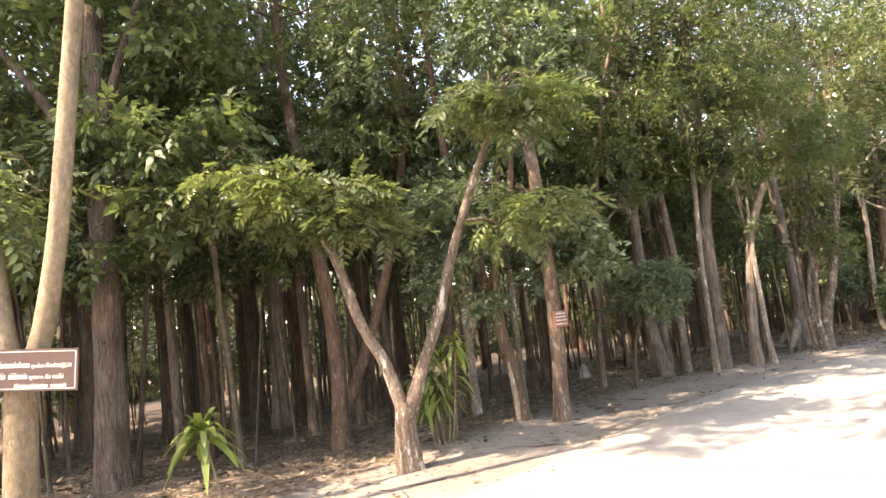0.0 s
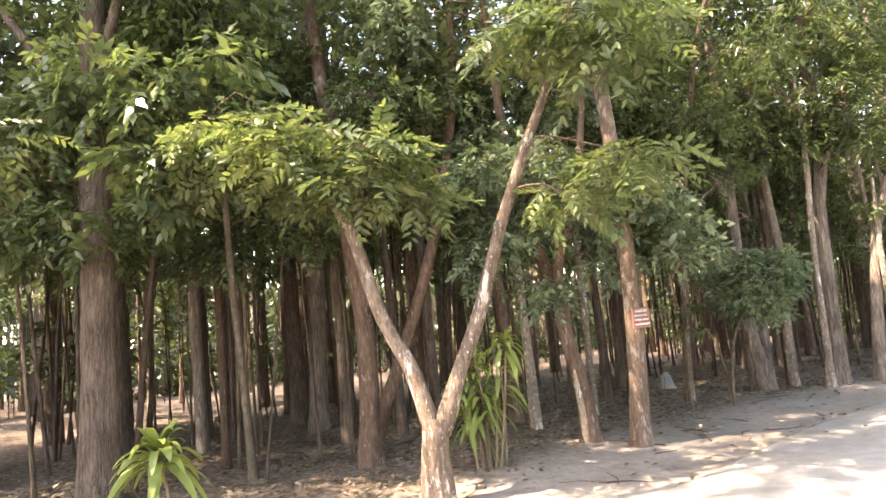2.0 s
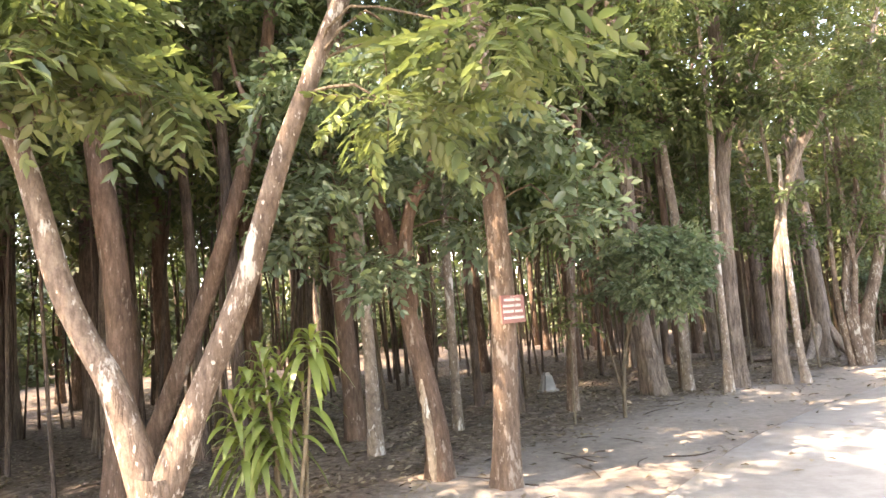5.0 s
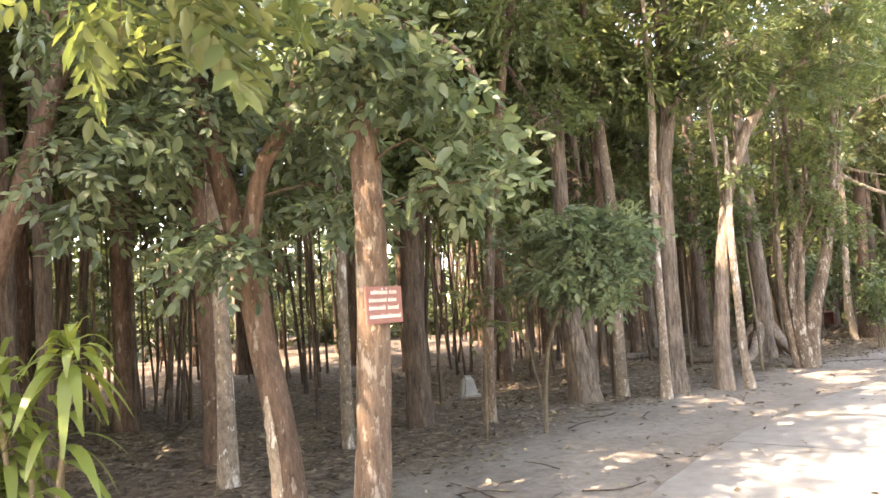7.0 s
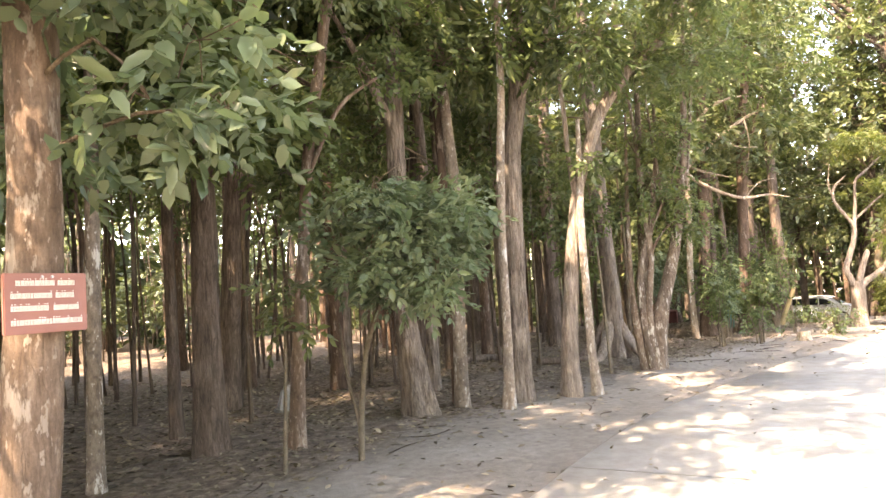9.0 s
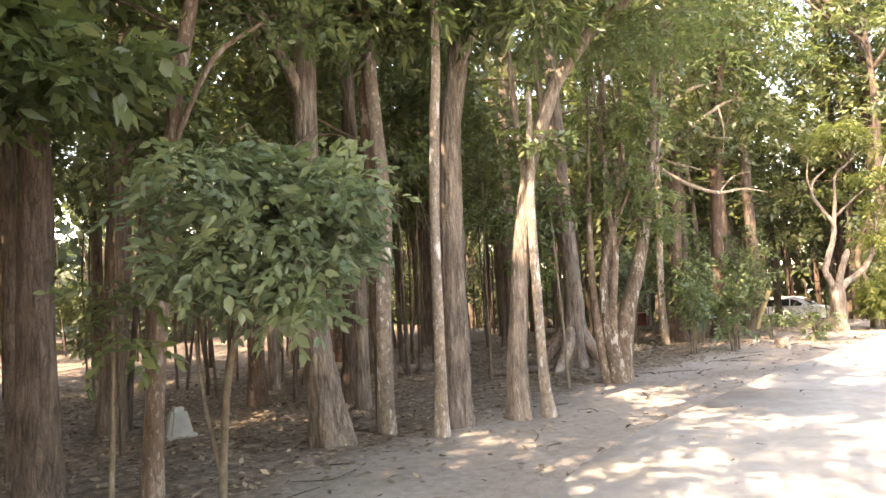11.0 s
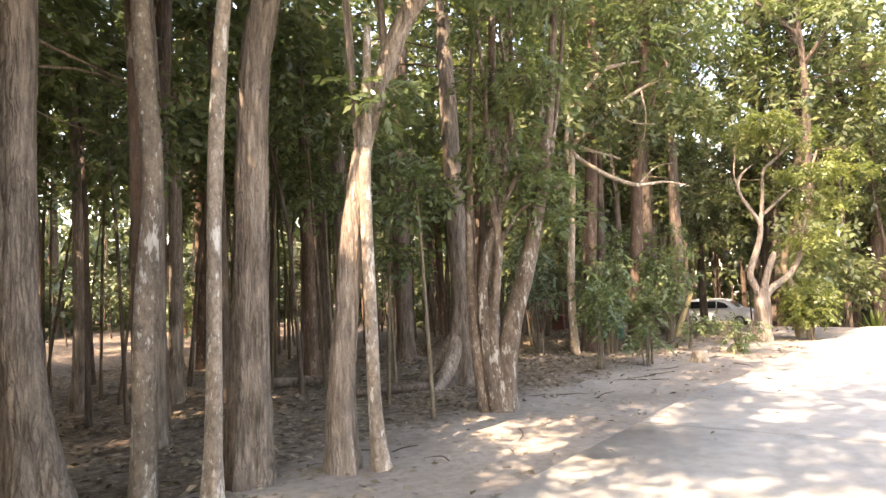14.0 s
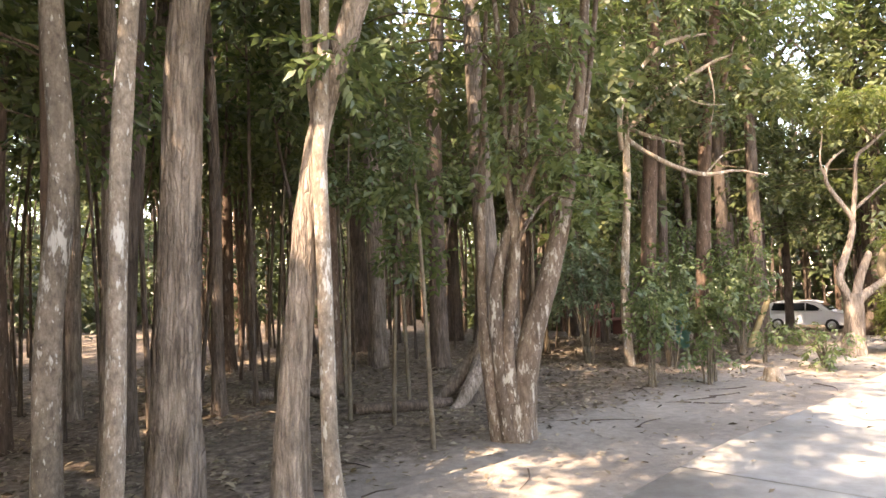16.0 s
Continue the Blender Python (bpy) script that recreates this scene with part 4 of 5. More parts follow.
tree("bare_branched_tree", "pale crooked tree with bare reaching branches", (12.75, 21.35),
     [(12.75, 21.35, 0, 0.09), (12.7, 21.35, 1.2, 0.075), (12.8, 21.3, 2.8, 0.07), (12.85, 21.3, 4.1, 0.06), (12.9, 21.3, 6.5, 0.025)],
     [[(12.85, 21.3, 4.2, 0.05), (13.2, 21.2, 4.55, 0.05), (13.75, 21.05, 5.0, 0.045), (14.35, 20.85, 5.4, 0.035), (14.8, 20.75, 5.6, 0.015)],
      [(12.75, 21.3, 3.9, 0.05), (12.55, 21.0, 4.35, 0.045), (12.66, 20.9, 4.86, 0.042), (13.28, 20.9, 5.6, 0.038), (13.77, 20.9, 5.85, 0.034), (14.4, 20.9, 6.0, 0.018)],
      [(14.2, 20.9, 3.4, 0.02), (14.55, 20.8, 3.75, 0.013), (14.95, 20.7, 3.85, 0.006)],
      [(13.75, 21.05, 5.0, 0.02), (14.1, 20.9, 4.7, 0.014), (14.6, 20.75, 4.65, 0.006)],
      [(12.85, 21.3, 4.3, 0.04), (13.2, 21.2, 4.15, 0.035), (13.85, 21.0, 3.95, 0.015)],
      [(12.85, 21.3, 4.1, 0.05), (13.15, 21.2, 3.85, 0.048), (13.7, 21.05, 3.55, 0.042), (14.2, 20.9, 3.4, 0.036), (14.75, 20.75, 3.45, 0.022), (15.3, 20.6, 3.35, 0.008)],
      [(14.35, 20.85, 5.4, 0.022), (14.4, 20.8, 4.8, 0.014), (14.3, 20.8, 4.3, 0.006)]],
     cloud((12.9, 21.2, 6), (0.8, 0.7, 0.6), 5, 0.35, 170), BARK_PALE, LEAF_MID, "ovate", 150, 171, 14, 0, 0.08, 0.25, step=0.12)

tree("twisted_tree", "small twisted pale tree with wavy bare boughs", (16.9, 20.47),
     [(16.91, 20.47, 0, 0.19), (16.95, 20.47, 0.55, 0.155), (16.94, 20.47, 0.9, 0.16), (16.93, 20.47, 1.15, 0.13)],
     [[(16.88, 20.47, 1.0, 0.09), (16.76, 20.47, 1.22, 0.075), (16.67, 20.48, 1.47, 0.068), (16.79, 20.47, 1.75, 0.066), (16.95, 20.45, 2.12, 0.06), (17.03, 20.45, 2.5, 0.056), (16.84, 20.46, 2.78, 0.042), (16.54, 20.5, 3.2, 0.035), (16.61, 20.52, 3.55, 0.028), (17.0, 20.5, 3.85, 0.014)],
      [(17.03, 20.45, 2.45, 0.05), (17.11, 20.42, 3.04, 0.04), (17.16, 20.4, 3.65, 0.034), (17.44, 20.38, 3.89, 0.03), (18.0, 20.3, 4.3, 0.014)],
      [(17.06, 20.45, 2.68, 0.035), (17.32, 20.4, 2.88, 0.03), (17.58, 20.35, 3.09, 0.026), (17.95, 20.3, 3.33, 0.012)],
      [(16.98, 20.46, 0.98, 0.095), (17.06, 20.45, 1.25, 0.075), (17.15, 20.43, 1.52, 0.07), (17.3, 20.4, 1.85, 0.06), (17.33, 20.4, 1.92, 0.02)],
      [(17.0, 20.46, 0.95, 0.1), (17.2, 20.43, 1.12, 0.08), (17.48, 20.4, 1.27, 0.068), (17.79, 20.35, 1.5, 0.06), (18.05, 20.3, 1.95, 0.05), (18.15, 20.28, 2.5, 0.035), (18.5, 20.25, 3.0, 0.015)],
      [(16.56, 20.5, 3.18, 0.022), (16.42, 20.5, 3.6, 0.016), (16.5, 20.5, 4.1, 0.008)]],
     np.vstack([cloud((17.6, 20.1, 4.5), (0.9, 0.6, 0.3), 6, 0.36, 71), cloud((16.6, 20.5, 4.8), (0.8, 0.6, 0.3), 4, 0.35, 72)]), BARK_GREY, LEAF_YELLOW, "fine", 240, 46, 20, 0, 0.07, 0.3, step=0.1)
tree("layered_tree", "small tree with layered sunlit yellow-green foliage", (18.2, 20.6),
     [(18.2, 20.6, 0, 0.09), (18.15, 20.6, 0.9, 0.08), (17.95, 20.7, 1.6, 0.075), (18.15, 20.6, 2.3, 0.06), (18.5, 20.5, 3.2, 0.045), (18.9, 20.4, 4.2, 0.02)],
     [[(18.15, 20.6, 2.3, 0.045), (18.5, 20.5, 2.6, 0.03), (19, 20.3, 2.8, 0.012)]],
     np.vstack([cloud((18.6, 20.3, 3.9), (0.9, 0.6, 0.25), 8, 0.42, 73), cloud((18.8, 20.3, 3.0), (0.8, 0.5, 0.25), 7, 0.4, 74), cloud((18.4, 20.3, 2.1), (0.6, 0.5, 0.2), 5, 0.36, 75)]),
     BARK_SMOOTH, LEAF_YELLOW, "fine", 520, 47, 14, 0, 0.05, 0.2, flat=0.3, step=0.12)


# an unseen tree added across the road, whose spreading crown dapples the slabs
tree("spreading_tree", "unseen wide-crowned tree added across the road to dapple it", (8.9, 5.3),
     [(8.9, 5.3, 0, 0.3), (8.85, 5.35, 2, 0.25), (8.7, 5.5, 4.2, 0.22), (8.4, 5.8, 6.5, 0.16), (8.2, 6.2, 9.5, 0.07)],
     [[(8.7, 5.5, 4.2, 0.15), (7.4, 6.6, 6.6, 0.12), (5.6, 8.3, 8.6, 0.08), (3.6, 9.9, 9.8, 0.03)],
      [(8.5, 5.7, 5.6, 0.12), (7.8, 7.4, 8.0, 0.09), (6.9, 9.4, 9.6, 0.03)],
      [(8.5, 5.7, 6.0, 0.11), (6.6, 6.2, 8.2, 0.08), (4.4, 7.0, 9.6, 0.03)]],
     np.vstack([cloud((4.4, 9.4, 9.9), (2.3, 1.8, 0.7), 13, 0.75, 301), cloud((7.0, 8.2, 9.8), (1.9, 1.8, 0.7), 11, 0.75, 302), cloud((4.6, 7.0, 9.8), (1.6, 1.0, 0.6), 6, 0.7, 303), cloud((8.4, 5.8, 9.6), (1.6, 1.6, 0.9), 9, 0.75, 304)]),
     BARK_GREY, LEAF_MID, "rough", 6800, 305, 16, 0.02, 0.05, 0.4)


def shrub(name, label, x, y, h, r, leaf_mat, kind, count, seed, stems=7, group=""):
    """A shrub: several thin stems from one foot, leafy from low down."""
    rng = np.random.default_rng(seed)
    z = ground_z(x, y)
    ob = thing(name, (x, y, z - 0.02), label, "shrub", group)
    cl = []
    for _ in range(stems):
        a, d, hh = rng.uniform(0, 6.28), rng.uniform(0.3, 1) * r, h * rng.uniform(0.6, 1)
        e = (d * math.cos(a), d * math.sin(a), hh)
        me = mesh_of("stem", *tube([(0.05 * math.cos(a), 0.05 * math.sin(a), -0.04, 0.016), (e[0] * 0.4, e[1] * 0.4, hh * 0.5, 0.012), (*e, 0.005)], 6, 0.2, 0, 0, 0, seed), BARK_STEM, True)
        part("stem", me, BARK_STEM, ob)
        cl += [(*e, 0.3 * r + 0.1), (e[0] * 0.7, e[1] * 0.7, hh * 0.72, 0.3 * r + 0.08)]
    tagged(part("foliage", mesh_of("foliage", *leaves(cl, kind, count, seed, 0.9, 0.3), leaf_mat), leaf_mat, ob), kind="stuff")
    return ob


for k, (x, y, h, r, m, kd, n) in enumerate(((13.3, 20.9, 2.2, 0.6, LEAF_MID, "ovate", 190), (14.2, 21.0, 1.5, 0.5, LEAF_MID, "ovate", 130), (15.2, 21.4, 2.0, 0.6, LEAF_MID, "ovate", 200),
                                            (15.3, 22.2, 2.6, 0.8, LEAF_MID, "ovate", 230), (12.3, 22.0, 2.6, 0.8, LEAF_BLUE, "ovate", 220), (15.2, 23.9, 3.4, 1.1, LEAF_MID, "ovate", 280),
                                            (13.0, 23.4, 3.2, 1.1, LEAF_FAR, "rough", 260), (21.5, 22.9, 3.0, 1.2, LEAF_FAR, "rough", 320), (23.8, 23.6, 2.4, 1.0, LEAF_FAR, "rough", 200))):
    shrub("shrub", "leafy green shrub at the end of the tree row", x, y, h, r, m, kd, n, 300 + k, 9, "shrubs at the row's end")
shrub("sunlit_bush", "sunlit yellow-green bushy shrub by the road", 17.85, 20.05, 1.25, 0.42, LEAF_YELLOW, "fine", 380, 330, 12)
shrub("dry_bush", "low twiggy bush with few leaves on the verge", 15.3, 19.55, 0.7, 0.42, LEAF_MID, "fine", 34, 331, 16)
for k, (x, y) in enumerate(((12.5, 18.95), (12.75, 19.15), (14.9, 20.5))):
    shrub("twiggy_seedling", "thin twiggy seedling on the verge", x, y, 0.85, 0.2, LEAF_MID, "fine", 14, 340 + k, 4, "twiggy seedlings")


shrub("slim_shrub", "slim upright leafy shrub at the edge of the sand", 11.66, 19.07, 1.5, 0.2, LEAF_MID, "fine", 95, 350, 4)
for k, (x, y) in enumerate(((17.0, 22.3), (16.6, 23.1))):
    shrub("low_shrub", "low green shrub beside the verge", x, y, 0.4, 0.36, LEAF_MID, "fine", 40, 360 + k, 8, "low shrubs by the verge")


# ---- forest behind ----
def forest_tree(seed, r, top, low, spread, n_clumps, count, bark_mat, leaf_mat, kind, name="forest_tree", label="slender forest tree in shade with a leafy crown", group="forest trees"):
    """A forest tree at the origin, to be copied: bent trunk, a few limbs, twigs and a ragged crown."""
    rng = np.random.default_rng(seed)
    bend = rng.normal(0, 0.012 * top, (4, 2))
    bend[0] *= 0.2
    pts = [(0, 0, 0, r)] + [(bend[i, 0], bend[i, 1], top * (0.18 + 0.24 * i), r * (0.86 - 0.2 * i)) for i in range(4)] + [(bend[3, 0] * 1.4, bend[3, 1] * 1.4, top, r * 0.1)]
    cl = []
    for i in range(n_clumps):
        z = low + (top - low) * (i + rng.uniform(0, 1)) / n_clumps
        d = spread * rng.uniform(0.2, 1.0) * (1 - 0.45 * (z - low) / (top - low))
        a = rng.uniform(0, 6.28)
        cl.append((d * math.cos(a), d * math.sin(a), z, rng.uniform(0.5, 0.9) * (0.45 + 0.18 * spread)))
    limbs = []
    for i in range(2 if r > 0.09 else 0):
        a, z, s = rng.uniform(0, 6.28), top * rng.uniform(0.35, 0.55), spread * 0.6
        limbs.append([(0, 0, z, r * 0.45), (s * 0.5 * math.cos(a), s * 0.5 * math.sin(a), z + 1, r * 0.3), (s * math.cos(a), s * math.sin(a), z + 2.2, r * 0.1)])
    return tree(name, label, (60, -60), [(x + 60, y - 60, z, q) for x, y, z, q in pts],
                [[(x + 60, y - 60, z, q) for x, y, z, q in li] for li in limbs], [(x + 60, y - 60, z, q) for x, y, z, q in cl],
                bark_mat, leaf_mat, kind, count, seed, 10, 0, 0.05, 0.3, step=0.7, group=group, twigs=0)


KINDS = [
    forest_tree(501, 0.16, 12.5, 2.9, 2.2, 18, 440, BARK_DARK, LEAF_FAR, "rough"),
    forest_tree(502, 0.13, 11.5, 2.6, 2.0, 16, 400, BARK_RED, LEAF_FAR, "rough"),
    forest_tree(503, 0.10, 10.5, 2.4, 1.8, 15, 350, BARK_GREY, LEAF_MID, "rough"),
    forest_tree(504, 0.08, 10.0, 2.7, 1.6, 13, 300, BARK_DARK, LEAF_FAR, "rough"),
    forest_tree(505, 0.18, 13.5, 3.3, 2.4, 18, 440, BARK_GREY, LEAF_FAR, "rough"),
    forest_tree(506, 0.055, 7.5, 2.6, 1.3, 10, 240, BARK_RED, LEAF_MID, "rough"),
    forest_tree(507, 0.04, 6.0, 2.4, 1.1, 8, 170, BARK_DARK, LEAF_MID, "rough"),
    forest_tree(508, 0.035, 5.0, 2.6, 0.9, 6, 120, BARK_TWIG, LEAF_LIGHT, "rough"),
]


# trunks that can be told apart just behind the row
for k, (x, y, kind, s) in enumerate(((1.35, 15.6, 3, 0.9), (4.97, 17.5, 2, 1.0), (2.16, 20.2, 1, 1.0), (3.66, 18.85, 1, 0.95), (7.6, 22.2, 1, 1.0), (8.66, 23.6, 4, 0.95), (5.84, 19.45, 3, 1.0), (5.88, 24.5, 1, 0.95),
                                     (4.03, 20.5, 2, 1.0), (5.24, 20.0, 2, 1.0), (-4.3, 10.9, 5, 1.1), (-7.0, 16.7, 4, 1.05), (-6.2, 18.3, 0, 1.0), (4.87, 15.95, 5, 1.2), (-5.5, 12.5, 2, 1.0), (-3.0, 12.4, 3, 1.0))):
    copy_thing(KINDS[kind], pose(x, y, ground_z(x, y) - 0.03, 0, 0, 47 * k) @ Matrix.Diagonal((s, s, s, 1)))


def gathered(ob, m, bag):
    """Adds the meshes of a thing, moved to the pose m, to lists kept by material."""
    for o in ob.children_recursive:
        me = o.data
        if me.name.startswith("branchwork"):
            continue
        v = np.empty(len(me.vertices) * 3, dtype=np.float32)
        me.vertices.foreach_get("co", v)
        f = np.empty(len(me.loops), dtype=np.int32)
        me.loops.foreach_get("vertex_index", f)
        r = np.array(m)
        if me.name.startswith("crown"):
            n = len(v) // 60 * 6 // 10
            v, f = v[:n * 60], f[:n * 20]
        bag.setdefault(me.materials[0].name, []).append((v.reshape(-1, 3) @ r[:3, :3].T + r[:3, 3], f.reshape(-1, 4)))


def plant_forest():
    """Trees near the row one by one; those deep in the forest joined, with unseen shade trees behind the start."""
    rng = np.random.default_rng(77)
    taken = [np.array(o.location[:2]) for o in scene.objects if o.parent is None and "tree" in o.name and o.location.y > -40]
    bag = {}
    for count, gap, kinds, lo, hi in ((205, 1.6, (0, 1, 2, 3, 4), 4.6, 36), (160, 0.7, (5, 6, 7, 3), 4.2, 28)):
        tries = got = 0
        while got < count and tries < 20000:
            tries += 1
            x, y = rng.uniform(-30, 46), rng.uniform(-8, 56)
            off = float(beside_road(np.array([x]), np.array([y]))[0])
            past = x > 27 and y > 16 and abs(off) < 8
            if not past and not ((lo if y > 5 else 5.2) < off < (hi if y > 2 else 12)):
                continue
            if 14 < x < 20 and 20 < y < 27:
                continue
            if 16 < x < 36 and abs((y - 10) / (x - 5) - 0.985) < 0.055:
                continue
            p = np.array([x, y])
            if min(np.linalg.norm(p - q) for q in taken) < gap * (1.5 if y < 4 else 1):
                continue
            taken.append(p)
            got += 1
            k = KINDS[kinds[rng.integers(len(kinds))]]
            s = rng.uniform(0.85, 1.2)
            m = pose(x, y, ground_z(x, y) - 0.03, rng.normal(0, 1.5), rng.normal(0, 1.5), rng.uniform(0, 360)) @ Matrix.Diagonal((s, s, s, 1))
            if -7.3 < x < -6.5 and 6.3 < y < 7.3:
                continue
            if off > 17 or y < 3.5:
                gathered(k, m, bag)
            else:
                copy_thing(k, m)
    for name, pieces in bag.items():
        leafy = name.startswith("leaf")
        me = mesh_of("deep_forest", *join(pieces), bpy.data.materials[name], not leafy)
        tagged(new("deep_forest_foliage" if leafy else "deep_forest_trunks", me), "crowns of trees deep in the forest" if leafy else "trunks of trees deep in the forest", "woods", kind="stuff")


plant_forest()

# tall trees at the far end of the road
for k, (x, y) in enumerate(((19.5, 25.6), (26.0, 25.0), (21.0, 29.0), (27.5, 29.5), (29.0, 26.0), (31.5, 22.5), (33.0, 26.5), (18.0, 26.5), (35, 20.5), (24.5, 31.5))):
    s = 1.0 + 0.05 * (k % 4)
    copy_thing(KINDS[(0, 3)[k % 2]], pose(x, y, ground_z(x, y) - 0.03, 0, 0, 70 * k) @ Matrix.Diagonal((s * 1.15, s * 1.15, s, 1)))

# unseen trees added across the road to shade it in patches
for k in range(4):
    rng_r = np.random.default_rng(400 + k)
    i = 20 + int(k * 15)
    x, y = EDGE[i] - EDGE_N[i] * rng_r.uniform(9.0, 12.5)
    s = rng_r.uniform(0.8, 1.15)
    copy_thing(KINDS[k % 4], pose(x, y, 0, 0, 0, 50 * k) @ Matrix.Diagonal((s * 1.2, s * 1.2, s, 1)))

# tall dense trees that close the road's far end and gaps in the forest
DENSE = forest_tree(509, 0.2, 14.5, 2.2, 3.3, 40, 1450, BARK_DARK, LEAF_FAR, "rough")
KINDS.append(DENSE)
# (-9.8, 8.8), (-10.6, 5.4), (-12.6, 11.2) stand unseen, added to shade the left
for k, (x, y) in enumerate(((29.2, 20.6), (31.2, 24.2), (30.0, 27.6), (26.6, 28.4), (33.5, 21.6), (34.6, 25.8), (23.4, 29.8), (32.2, 29.4), (29.6, 17.6), (33.4, 17.4), (20.2, 27.6), (-8.2, 14.2), (-10.8, 15.8), (-6.4, 20.0), (-9.6, 11.4), (-2.6, 25.5), (-11.5, 19.5), (12.2, 24.4), (15.0, 27.5), (8.8, 26.5), (28.8, 25.8), (25.0, 25.6), (31.6, 22.0), (33.0, 19.6), (-9.8, 8.8), (-10.6, 5.4), (-12.6, 11.2), (-7.2, 12.8), (-5.2, 16.2), (38.8, 43.2), (36.2, 45.6), (42.0, 43.6), (33.0, 43.0))):
    s = 0.9 + 0.07 * (k % 4) + (0.3 if 19 < k < 24 else 0)
    copy_thing(DENSE, pose(x, y, ground_z(x, y) - 0.03, 0, 0, 83 * k) @ Matrix.Diagonal((s, s, s, 1)))
# tall trees whose high crowns meet over the gap towards the parked car
HIGH = forest_tree(510, 0.17, 14.0, 4.4, 3.2, 36, 1700, BARK_DARK, LEAF_FAR, "rough")
KINDS.append(HIGH)
# the two at negative x are added to cut skylight on the left floor
for k, (x, y) in enumerate(((18.0, 28.4), (23.4, 24.2), (9.6, 22.6), (11.6, 27.8), (-8.2, 10.4), (-6.8, 15.0), (20.4, 27.8), (25.2, 26.9), (24.0, 31.6), (28.4, 29.2), (19.0, 26.3), (27.0, 32.4))):
    copy_thing(HIGH, pose(x, y, ground_z(x, y) - 0.03, 0, 0, 61 * k))

# saplings in the shade, whose leaves fill the space between the trunks from head height up
SAPLINGS = [forest_tree(520 + k, r, top, low, spread, n, count, mat, leaf, "wood", "sapling", "thin shaded sapling with dim green leaves", "saplings under the forest")
            for k, (r, top, low, spread, n, count, mat, leaf) in enumerate(((0.03, 5.2, 2.2, 1.2, 11, 150, BARK_DARK, LEAF_FAR), (0.024, 4.2, 1.9, 1.0, 9, 120, BARK_TWIG, LEAF_MID),
                                                                           (0.036, 6.0, 2.6, 1.35, 12, 170, BARK_DARK, LEAF_MID), (0.02, 3.6, 1.7, 0.9, 7, 90, BARK_DARK, LEAF_FAR)))]


def plant_saplings():
    rng = np.random.default_rng(95)
    x, y = rng.uniform(-13, 24, 1400), rng.uniform(9, 34, 1400)
    off = beside_road(x, y)
    ok = (off > 4.4) & (off < 13.5) & ~((np.abs((y - 10) / (x - 5) - 0.985) < 0.1) & (x > 13)) & ~((x > 8) & (off < 6))
    for k, (a, b) in enumerate(zip(x[ok][:250], y[ok][:250])):
        s = rng.uniform(0.85, 1.2)
        copy_thing(SAPLINGS[k % 4], pose(a, b, ground_z(a, b) - 0.03, rng.normal(0, 3), rng.normal(0, 3), rng.uniform(0, 360)) @ Matrix.Diagonal((s, s, s, 1)))


plant_saplings()

# unseen tall trees added across the road to block skylight from trunks and floor
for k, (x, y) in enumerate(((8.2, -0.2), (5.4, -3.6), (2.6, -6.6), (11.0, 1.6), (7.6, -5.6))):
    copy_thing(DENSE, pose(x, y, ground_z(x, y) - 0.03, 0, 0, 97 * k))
for k in KINDS + SAPLINGS:
    for o in (*k.children_recursive, k):
        bpy.data.objects.remove(o)


